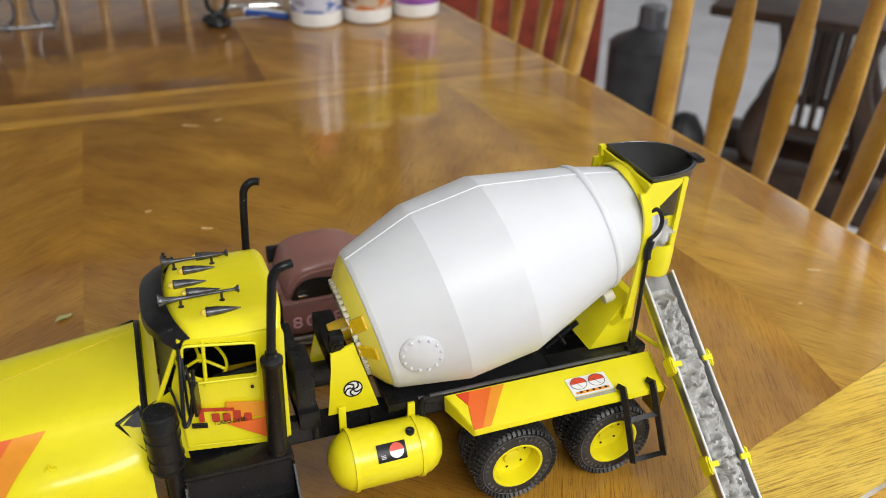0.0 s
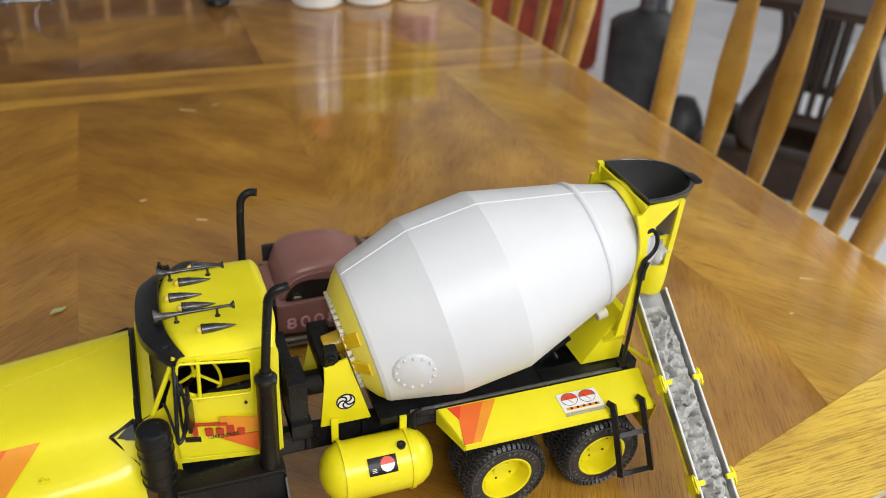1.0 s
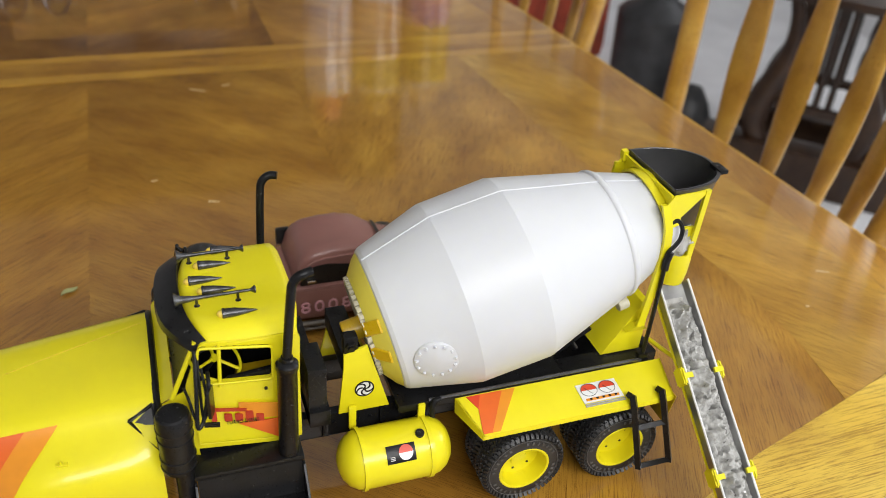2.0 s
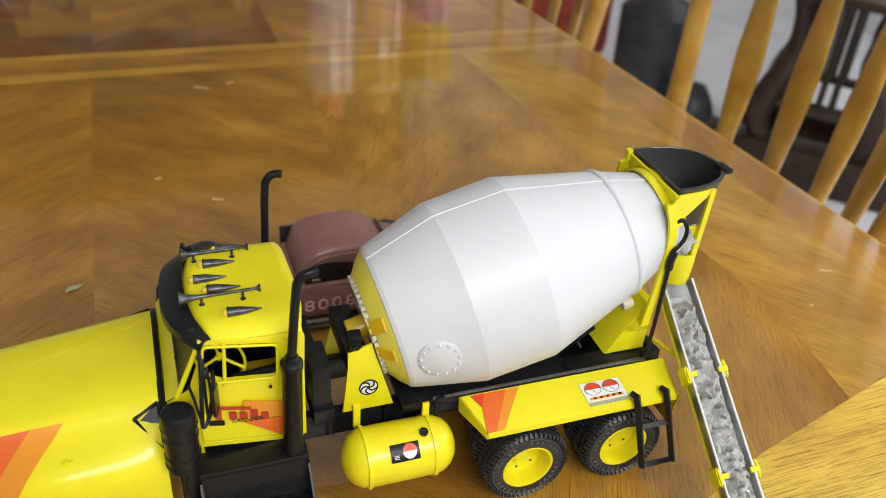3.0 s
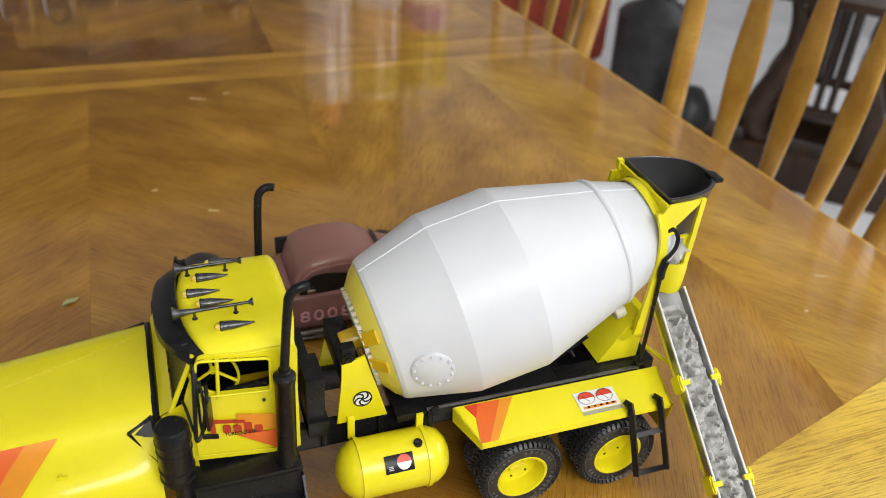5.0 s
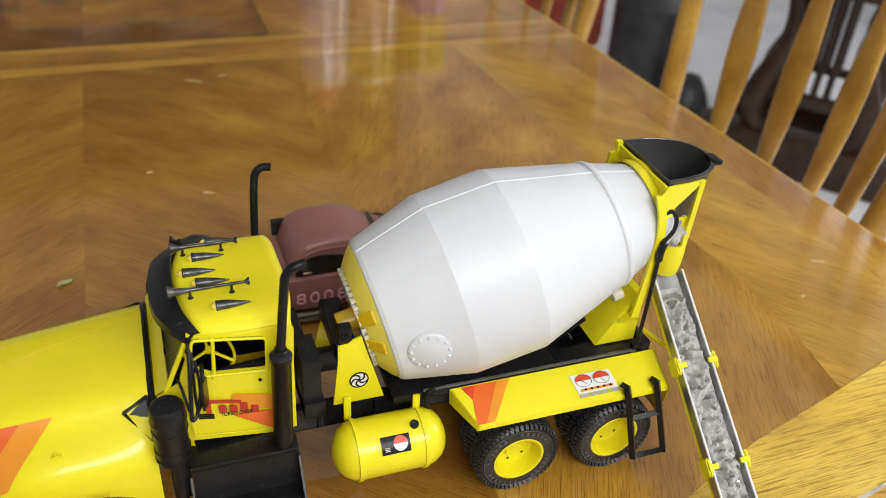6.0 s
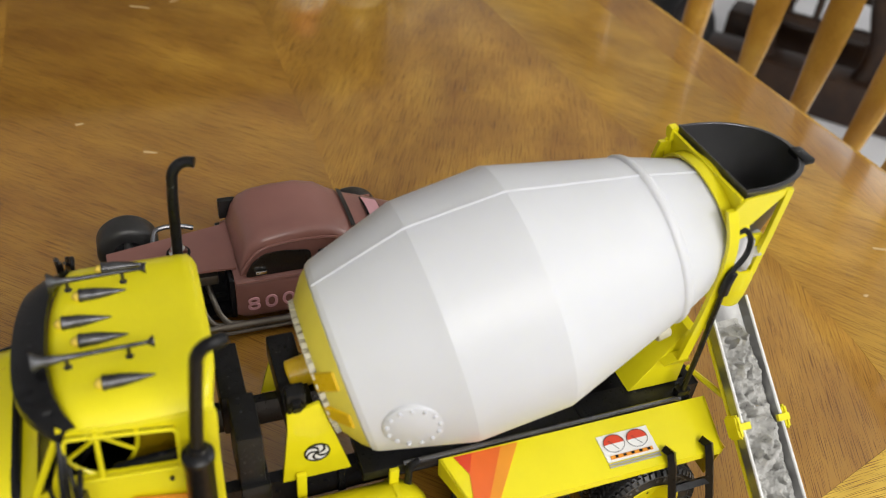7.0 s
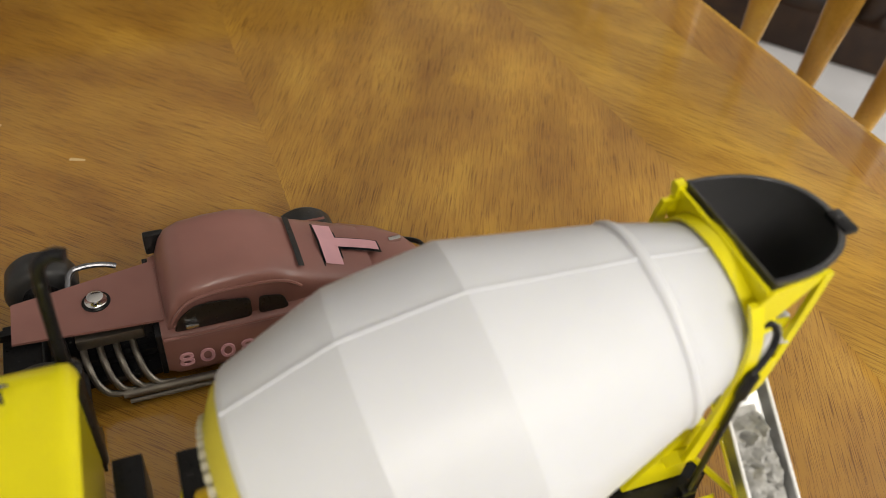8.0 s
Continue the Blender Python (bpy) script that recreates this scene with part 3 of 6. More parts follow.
for hx in (0.0, 0.0535):
    for s in (-1, 1):
        wheel(hx, s * 0.0425, 0.0213, 0.0125, s, 0.0085)
        wheel(hx, s * 0.0285, 0.0213, 0.0125, -s, 0.003)
    part("axle", add_cyl(B(), (hx, -0.03, 0.0213), (hx, 0.03, 0.0213), 0.0045, 16), BLACK, truck)
    part("leaf_spring", add_box(B(), hx - 0.02, hx + 0.02, -0.0165, 0.0165, 0.03, 0.042, 0.002), BLACK, truck)
for s in (-1, 1):
    wheel(-0.196, s * 0.0415, 0.0213, 0.0125, s, 0.004)
part("axle", add_cyl(B(), (-0.196, -0.04, 0.0213), (-0.196, 0.04, 0.0213), 0.003, 16), BLACK, truck)
# Amber stands in for the yellow flap lying in shade.
both(lambda s: part("mud_flap", add_prism(B(), [(0, 0), (0.02, 0), (0.018, -0.022), (0.004, -0.022)], 0.0008, Matrix.Translation((0.0805, s * 0.0285 - (0.02 if s < 0 else 0), 0.049)) @ Matrix.Rotation(radians(90), 4, "Z") @ Matrix.Rotation(radians(90), 4, "X"), 0.0002), YELLOW_DEEP, truck))

# hood and front fenders: one moulded shell
XC, RA = -0.195, 0.0365


def hood_section(x):
    t = (x + 0.168) / -0.115          # 0 at the cab, 1 at the nose
    w = 0.0325 - 0.0065 * t
    ztop = 0.0935 - 0.0125 * t - 0.010 * max(0, t - 0.8) / 0.2
    flare = math.exp(-((x - XC - 0.002) / 0.038) ** 4)
    out = 0.0405 + 0.0110 * flare
    zf = 0.052 + 0.0165 * flare
    zb = 0.036
    if abs(x - XC) < RA:
        zb = max(zb, 0.0230 + math.sqrt(RA * RA - (x - XC) ** 2))
    zb = min(zb, zf - 0.003)
    half = [(0.0, ztop + 0.0018), (w * 0.35, ztop + 0.0014), (w * 0.65, ztop + 0.0005), (w * 0.85, ztop - 0.0008)]
    p0, p1, p2, p3 = (w * 0.97, ztop - 0.0026), (w + 0.20 * (out - w), ztop - 0.0105), (out - 0.0012, zf + 0.0125), (out, zf)
    for k in range(12):
        t = k / 11
        half.append(tuple((1 - t) ** 3 * p0[i] + 3 * t * (1 - t) ** 2 * p1[i] + 3 * t * t * (1 - t) * p2[i] + t ** 3 * p3[i] for i in (0, 1)))
    half += [(out + 0.0004, (zf + zb) / 2), (out - 0.0002, zb)]
    return half


def hood_z(x, y):
    """Height of the hood shell at a distance y from the truck's middle."""
    sec = hood_section(x)
    for (ya, za), (yb, zb) in zip(sec, sec[1:]):
        if ya <= y <= yb:
            return za + (zb - za) * (y - ya) / max(yb - ya, 1e-6)
    return sec[-1][1]


def hood():
    xs = [-0.1655 - 0.0021 * k for k in range(57)]
    bm = B()
    for s in (-1, 1):
        sag = 0.0 if s < 0 else 0.45
        rows = [[V(x, s * y, z - sag * max(0, y - 0.031)) for y, z in hood_section(x)] for x in xs]
        add_loft(bm, rows, closed=False, cap=False)
        inner = [[V(x, s * (y - 0.0012) if y > 0 else 0, z - 0.0008 - sag * max(0, y - 0.031)) for y, z in hood_section(x)] for x in xs]
        add_loft(bm, inner, closed=False, cap=False)
        add_loft(bm, [[r[-1] for r in rows], [r[-1] for r in inner]], closed=False, cap=False)
        add_loft(bm, [rows[0], inner[0]], closed=False, cap=False)
        add_loft(bm, [rows[-1], inner[-1]], closed=False, cap=False)
    bmesh.ops.remove_doubles(bm, verts=bm.verts[:], dist=0.00002)
    h = part("hood", bm, YELLOW, truck, "glossy yellow hood moulded with the front fenders", 50)
    part("grille", add_box(B(), -0.2848, -0.2832, -0.027, 0.027, 0.037, 0.071, 0.0005), BLACK, h)

    def decal(name, x0, x1, x2, x3, v0, v1, mat):
        for s in (-1,):
            bm = B()
            n = 18
            rows = []
            for i in range(n + 1):
                v = v0 + (v1 - v0) * i / n
                row = []
                for j in range(5):
                    a = x0 + (x3 - x0) * i / n
                    b = x1 + (x2 - x1) * i / n
                    x = a + (b - a) * j / 4
                    sec = hood_section(x)
                    k = min(int(v), len(sec) - 2)
                    f = v - k
                    y = sec[k][0] + (sec[k + 1][0] - sec[k][0]) * f
                    z = sec[k][1] + (sec[k + 1][1] - sec[k][1]) * f
                    row.append(V(x, s * (y + 0.0002), z + 0.0003))
                rows.append(row)
            add_loft(bm, rows, closed=False, cap=False)
            part("stripe", bm, mat, h)

    decal("stripe", -0.240, -0.2150, -0.2345, -0.262, 4.1, 13.6, VERMILION)
    decal("stripe", -0.2150, -0.2025, -0.2215, -0.2345, 4.1, 13.6, ORANGE)
    # small lug and side lamp hole on the fender
    bm = B()
    ly, lz = hood_section(-0.2025)[10]
    add_cyl(bm, (-0.2025, -ly, lz - 0.001), (-0.2025, -ly - 0.0012, lz + 0.0030), 0.0008, 8, 0.0004)
    add_box(bm, -0.2045, -0.2000, -ly - 0.0014, -ly + 0.0002, lz - 0.0006, lz + 0.0004, 0.0002)
    part("lug", bm, YELLOW, h)
    return h


crease = [V(-0.168 - 0.0112 * k, 0.0195 - 0.0030 * k, 0) for k in range(6)]
part("hood_crease", add_tube(B(), [V(p.x, p.y, hood_z(p.x, p.y) + 0.00002) for p in crease], 0.00009, 6), YELLOW_DEEP, hood())
# black tube standing in for the dark gap between the hood and the cowl
part("hood_seal", add_tube(B(), smooth_path([(-0.1645, -0.034, 0.066), (-0.1645, -0.0335, 0.080), (-0.1645, -0.029, 0.0915), (-0.1645, 0, 0.0935), (-0.1645, 0.029, 0.0915), (-0.1645, 0.0335, 0.08), (-0.1645, 0.034, 0.066)], 5), 0.0017, 8), BLACK, truck, "black strip standing in for the dark gap behind the hood")

# cab
cab = part("cab", add_box(B(), -0.1525, -0.1085, -0.0385, 0.0385, 0.0615, 0.0635, 0.0005), BLACK, truck, "yellow conventional cab with open window holes")


def plate(name, poly, y, out, thick, mat, parent, holes=(), label="", bevel=0.0002):
    """Upright panel in the x-z plane; holes are cut by bridging the outlines."""
    bm = B()
    m = side_frame(y, out)
    if not holes:
        add_prism(bm, poly, thick, m, bevel)
    else:
        hole = holes[0]
        n = len(poly)
        lo = [bm.verts.new(m @ V(px, pz, 0)) for px, pz in poly]
        hi = [bm.verts.new(m @ V(px, pz, thick)) for px, pz in poly]
        lo2 = [bm.verts.new(m @ V(px, pz, 0)) for px, pz in hole]
        hi2 = [bm.verts.new(m @ V(px, pz, thick)) for px, pz in hole]
        for i in range(n):
            j = (i + 1) % n
            bm.faces.new((lo[i], lo[j], hi[j], hi[i]))
            bm.faces.new((lo2[i], hi2[i], hi2[j], lo2[j]))
            bm.faces.new((hi[i], hi[j], hi2[j], hi2[i]))
            bm.faces.new((lo[i], lo2[i], lo2[j], lo[j]))
    return part(name, bm, mat, parent, label)


def radial_pair(outer, hole, n=40):
    """Both outlines sampled at the same angles about the hole's middle."""
    cx = sum(p[0] for p in hole) / len(hole)
    cy = sum(p[1] for p in hole) / len(hole)

    def cast(poly, a):
        best = None
        d = (math.cos(a), math.sin(a))
        for i in range(len(poly)):
            x0, y0 = poly[i][0] - cx, poly[i][1] - cy
            x1, y1 = poly[(i + 1) % len(poly)][0] - cx, poly[(i + 1) % len(poly)][1] - cy
            ex, ey = x1 - x0, y1 - y0
            den = d[0] * ey - d[1] * ex
            if abs(den) < 1e-12:
                continue
            t = (x0 * ey - y0 * ex) / den
            u = (x0 * d[1] - y0 * d[0]) / den
            if t > 0 and -1e-6 <= u <= 1 + 1e-6:
                best = t if best is None else max(best, t)
        return (cx + d[0] * best, cy + d[1] * best)

    angs = sorted({round(math.atan2(p[1] - cy, p[0] - cx), 5) for p in list(outer) + list(hole)} | {round(-math.pi + 2 * math.pi * k / n, 5) for k in range(n)})
    return [cast(outer, a) for a in angs], [cast(hole, a) for a in angs]


DOOR = rounded([(-0.1530, 0.0685), (-0.1085, 0.0625), (-0.1065, 0.1205), (-0.111, 0.1222), (-0.1455, 0.1238), (-0.1528, 0.1030)], 0.002)
HOLE = rounded([(-0.1485, 0.1040), (-0.1185, 0.1010), (-0.1180, 0.1180), (-0.1465, 0.1225)], 0.002)


def cab_side(s):
    a, b = radial_pair(DOOR, HOLE)
    side = plate("door_panel", [(px, pz if s < 0 else min(pz, 0.111)) for px, pz in a], s * 0.0375, s, 0.0014, YELLOW, cab, ([(px, pz if s < 0 else min(pz, 0.109)) for px, pz in b],), "yellow cab side with window hole")
    if s > 0:
        return
    bm = B()
    fr = [V(px, s * 0.0402, pz) for px, pz in HOLE]
    add_tube(bm, fr + [fr[0], fr[1]], 0.0006, 6)
    part("window_frame", bm, YELLOW, side)
    part("vent_post", add_tube(B(), [(-0.1395, s * 0.0396, 0.1010), (-0.1385, s * 0.0396, 0.1225)], 0.0008, 8), YELLOW, side)
    bm = B()
    for line in ([(-0.1500, 0.0715), (-0.1140, 0.0665), (-0.1135, 0.1205)], [(-0.1500, 0.0715), (-0.1515, 0.100)]):
        add_tube(bm, [V(px, s * 0.0399, pz) for px, pz in line], 0.00025, 6)
    part("door_edge", bm, YELLOW, side)
    part("door_knob", add_cyl(B(), (-0.1215, s * 0.0397, 0.0962), (-0.1215, s * 0.0404, 0.0962), 0.0007, 10), BLACK, side)
    # bold red wordmark field and stripes, drawn as plain shapes
    m = side_frame(s * 0.04, s)
    part("door_stripe", add_prism(B(), [(-0.1330, 0.0912), (-0.1155, 0.0868), (-0.1155, 0.0792), (-0.1330, 0.0822)], 0.0003, m), ORANGE, side)
    part("door_stripe", add_prism(B(), [(-0.1335, 0.0795), (-0.1157, 0.0785), (-0.1162, 0.0668)], 0.00045, m), VERMILION, side)
    for x, w, low, h in ((-0.1442, 0.0021, 0.0, 0.0068), (-0.1392, 0.0032, 0.0, 0.0040), (-0.1349, 0.0032, 0.0, 0.0040), (-0.1306, 0.0032, 0.0, 0.0056), (-0.1263, 0.0032, 0.0, 0.0040)):
        z = 0.0836 - 0.22 * (x + 0.1442) + low
        part("wordmark_bar", add_prism(B(), rounded([(x, z), (x + w, z - 0.22 * w), (x + w, z - 0.22 * w + h), (x, z + h)], 0.0007), 0.0007, m), MARK_RED, side)
    part("wordmark_bar", add_prism(B(), [(-0.1455, 0.0896), (-0.1300, 0.0862), (-0.1300, 0.0875), (-0.1455, 0.0909)], 0.0009, m), MARK_RED, side)
    if s < 0:
        letters("TURBO-DIESEL", 0.0027, 0.0001, Matrix.Translation((-0.1318, -0.0407, 0.0809)) @ Matrix.Rotation(radians(90), 4, "X") @ Matrix.Rotation(radians(-4), 4, "Z"), BLACK, side, squeeze=0.78)
    for k in range(3):
        part("mark_bar", add_prism(B(), [(-0.1475, 0.0812 + 0.0009 * k), (-0.1412, 0.0799 + 0.0009 * k), (-0.1412, 0.0804 + 0.0009 * k), (-0.1475, 0.0817 + 0.0009 * k)], 0.0007, m), BLACK, side)


both(cab_side)
# roof: crowned panel with rounded edges
bm = B()
rows = []
for xi in (0.0, 0.02, 0.06, 0.12, 0.25, 0.4, 0.55, 0.7, 0.8, 0.88, 0.94, 0.98, 1.0):
    e = min(xi, 1 - xi)
    drop = 0.0030 * (1 - min(1, e * 16)) ** 2
    taper = 1 - 0.10 * (1 - min(1, e * 9)) ** 3
    row = []
    for j in range(25):
        v = -1 + 2 * j / 24
        z = 0.1184 - 0.0045 * v + 0.0056 * (1 - v ** 8) - drop * 0.7
        xf = -0.1500 + 0.0050 * v * v
        x = xf + (-0.1042 - 0.0030 * max(0, -v) ** 3 - xf) * xi
        row.append(V(x, taper * 0.0390 * math.copysign(abs(v) ** 0.85, v), z))
    rows.append(row)
add_loft(bm, rows, closed=False, cap=False)
add_loft(bm, [[p - V(0, 0, 0.0015) for p in r] for r in rows], closed=False, cap=False)
roof = part("roof", bm, YELLOW, cab, "crowned yellow cab roof", 60)
back = rounded([(-0.0385, 0.0625), (0.0385, 0.0625), (0.0380, 0.1090), (0.030, 0.1150), (-0.030, 0.1230), (-0.0385, 0.1205)], 0.003)
bm = B()
add_prism(bm, back, 0.0014, Matrix(((0, 0, 1, -0.1085), (1, 0, 0, 0), (0, 1, 0, 0), (0, 0, 0, 1))), 0.0002)
part("back_wall", bm, YELLOW, cab)
# cowl and windscreen frame
bm = B()
for s in (-1, 1):
    add_loft(bm, [[V(-0.1625, s * 0.0345, 0.060), V(-0.1625, s * 0.0340, 0.092), V(-0.1530, s * 0.0385, 0.1012), V(-0.1500, s * 0.0385, 0.060)],
                  [V(-0.1625, s * 0.0325, 0.060), V(-0.1625, s * 0.0320, 0.0905), V(-0.1530, s * 0.0365, 0.0997), V(-0.1500, s * 0.0365, 0.060)]])
    add_tube(bm, [(-0.1585, s * 0.0372, 0.0965), (-0.1470, s * 0.0365, 0.1235)] if s < 0 else [(-0.1585, 0.0360, 0.0955), (-0.1480, 0.0360, 0.1120)], 0.0011, 8)
add_loft(bm, [[V(-0.1630, y, 0.0925 + 0.0008 * (1 - (y / 0.034) ** 2)) for y in (-0.034, -0.02, 0, 0.02, 0.034)], [V(-0.1575, y, 0.0985 + 0.0008 * (1 - (y / 0.034) ** 2)) for y in (-0.0375, -0.02, 0, 0.02, 0.0375)]], closed=False, cap=False)
add_loft(bm, [[V(-0.1630, y, 0.060) for y in (-0.034, -0.02, 0, 0.02, 0.034)], [V(-0.1630, y, 0.0925 + 0.0008 * (1 - (y / 0.034) ** 2)) for y in (-0.034, -0.02, 0, 0.02, 0.034)]], closed=False, cap=False)
part("cowl", bm, YELLOW, cab, "yellow cowl and windscreen posts", 40)
# Dark panels fill the empty windscreen, standing in for the shade behind.
bm = B()
for s in (-1, 1):
    add_loft(bm, [[V(-0.1570, s * 0.0350, 0.0985), V(-0.1570, s * 0.0015, 0.0995), V(-0.1480, s * 0.0015, 0.1225), V(-0.1475, s * 0.0345, 0.1182 - s * 0.0045)], [V(-0.1562, s * 0.0350, 0.0985), V(-0.1562, s * 0.0015, 0.0995), V(-0.1472, s * 0.0015, 0.1225), V(-0.1467, s * 0.0345, 0.1182 - s * 0.0045)]])
part("windscreen", bm, SHADE_FILL, cab, "dark panel for the shade behind the empty windscreen")
# black sun visor
rings = []
for j in range(29):
    v = -1 + 2 * j / 28
    y = 0.0378 * v
    back = -0.1504 + 0.0040 * v * v + 0.0035 * v ** 8
    fwd = 0.0098 - 0.0042 * abs(v) ** 4
    dip = 1 - 0.45 * max(0, -v) ** 3
    zt = 0.1192 - 0.0045 * v + 0.0054 * (1 - v ** 8)
    hook = 0.0030 * max(0, abs(v) - 0.85) / 0.15
    rings.append([V(back, y, zt + 0.0006), V(back - fwd * 0.5, y, zt - 0.0006), V(back - fwd, y, zt - 0.0034 * dip), V(back - fwd - 0.0004, y, zt - 0.0074 * dip), V(back - fwd + 0.0012, y, zt - 0.0076 * dip), V(back - fwd * 0.5, y, zt - 0.0026 - hook), V(back + 0.0003, y, zt - 0.0014 - hook)])
part("sun_visor", add_loft(B(), rings), BLACK, cab, "black sun visor across the cab front", 40)


# roof lamps and horns
def roof_z(y):
    v = math.copysign(abs(y / 0.0395) ** 1.18, y)
    return 0.1184 - 0.0045 * v + 0.0056 * (1 - v ** 8) - 0.0003


for x, y in ((-0.1340, 0.0290), (-0.1408, 0.0152), (-0.1458, 0.0025), (-0.1412, -0.0070), (-0.1352, -0.0272)):
    z = roof_z(y) + 0.0012
    bm = B()
    add_lathe(bm, [(0, 0.0021), (0.0004, 0.0024), (0.0010, 0.0024), (0.0012, 0.0022), (0.005, 0.0020), (0.009, 0.0013), (0.0140, 0.0002)], (x, y, z), (1, 0, -0.02), 14)
    lamp = part("roof_lamp", bm, SMOKED, roof, "dark bullet-shaped roof lamp")
    part("lens", add_lathe(B(), [(0, 0.0017), (0.0012, 0.0014), (0.0020, 0.0005)], (x, y, z), (-1, 0, 0), 12), CLEAR_LENS, lamp)
for y, hx in ((0.0205, 0.0022), (-0.0170, -0.0012)):
    z = roof_z(y) + 0.0042
    bm = B()
    add_lathe(bm, [(hx, 0.0034), (hx + 0.0006, 0.0031), (hx + 0.0022, 0.0018), (0.0070, 0.0010), (0.0120, 0.0008), (0.0290, 0.0006), (0.0296, 0.0008), (0.0308, 0.0017), (0.0313, 0.0017)], (-0.1515, y - 0.0005, z + 0.0006), (1, 0.03, -0.012), 14)
    horn = part("air_horn", bm, SMOKED, roof, "long dark metal air horn")
    bm = B()
    for dx in (0.0085, 0.0250):
        add_cyl(bm, (-0.1525 + dx, y, z - 0.0044), (-0.1525 + dx, y, z + 0.0004), 0.0006, 8)
        add_cyl(bm, (-0.1525 + dx, y, z - 0.0044), (-0.1525 + dx, y, z - 0.0036), 0.0012, 8)
    part("horn_bracket", bm, SMOKED, horn)

# interior
wheel_c = V(-0.1400, -0.0262, 0.1050)
bm = B()
ax = V(0.45, -0.20, 0.87).normalized()
d, u, w = basis(ax)
add_tube(bm, [wheel_c + (u * math.cos(a) + w * math.sin(a)) * 0.0116 for a in (2 * math.pi * k / 32 for k in range(33))], 0.0007, 8)
for a in (0.4, 2.5, 4.6):
    add_tube(bm, [wheel_c, wheel_c + (u * math.cos(a) + w * math.sin(a)) * 0.0116], 0.0007, 6)
add_cyl(bm, wheel_c - ax * 0.0008, wheel_c + ax * 0.001, 0.0016, 12)
part("steering_wheel", bm, YELLOW, cab, "yellow three-spoke steering wheel")
part("steering_column", add_tube(B(), [wheel_c, wheel_c - ax * 0.02], 0.001, 8), BLACK, cab)
part("seat", add_box(B(), -0.132, -0.112, -0.031, -0.0165, 0.0635, 0.0925, 0.003), YELLOW_DEEP, cab, "yellowish bench seat back")
part("rear_panel", add_box(B(), -0.1115, -0.1090, -0.0350, 0.0350, 0.0640, 0.1085, 0.0006), BLACK, cab, "black panel behind the seat")
part("door_pad", add_prism(B(), [(-0.1420, 0.0950), (-0.1160, 0.0950), (-0.1160, 0.1040), (-0.1360, 0.1018)], 0.0022, side_frame(-0.0345, -1), 0.0004), BLACK, cab, "black pad inside the door")
part("door_lining", add_box(B(), -0.1500, -0.1100, 0.0345, 0.0358, 0.0640, 0.1085, 0.0004), BLACK, cab, "black lining of the far door")
part("far_trim", add_box(B(), -0.1300, -0.1130, 0.0328, 0.0343, 0.1015, 0.1030, 0.0003), BARE, cab, "silver strip on the far door")
part("seat", add_box(B(), -0.126, -0.112, 0.006, 0.032, 0.0605, 0.098, 0.003), BLACK, cab)
part("dashboard", add_box(B(), -0.1565, -0.149, -0.034, 0.034, 0.0635, 0.099, 0.002), BLACK, cab)


# mirrors
def mirror(s):
    loops = (
        [(-0.1478, 0.0385, 0.1205), (-0.1484, 0.0440, 0.1140), (-0.1496, 0.0505, 0.1020), (-0.1502, 0.0533, 0.0945), (-0.1488, 0.0530, 0.0942), (-0.1468, 0.0512, 0.0985), (-0.1444, 0.0498, 0.1110), (-0.1440, 0.0430, 0.1125)],
        [(-0.1470, 0.0385, 0.1190), (-0.1474, 0.0445, 0.1120), (-0.1478, 0.0500, 0.1010), (-0.1474, 0.0515, 0.0965), (-0.1462, 0.0512, 0.0990), (-0.1456, 0.0495, 0.1080), (-0.1462, 0.0430, 0.1150)],
        [(-0.1535, 0.0395, 0.1035), (-0.1522, 0.0440, 0.1010), (-0.1508, 0.0495, 0.0960), (-0.1496, 0.0520, 0.0950)],
    )
    arm = None
    for k, pts in enumerate(loops):
        bar = part("mirror_arm", add_tube(B(), smooth_path([(x, s * y, z) for x, y, z in pts], 6), 0.00085 if k == 0 else 0.0006, 8), BLACK, cab, "black looped mirror arm")
        arm = arm or bar
    bm = B()
    add_prism(bm, rounded([(-0.0030, -0.0070), (0.0030, -0.0070), (0.0030, 0.0070), (-0.0030, 0.0070)], 0.0012), 0.0012, Matrix.Translation((-0.1448, s * 0.0500, 0.1035)) @ Matrix.Rotation(radians(-70 * s), 4, "Z") @ Matrix.Rotation(radians(90), 4, "X"), 0.0002)
    part("mirror_head", bm, BLACK, arm)


both(mirror)


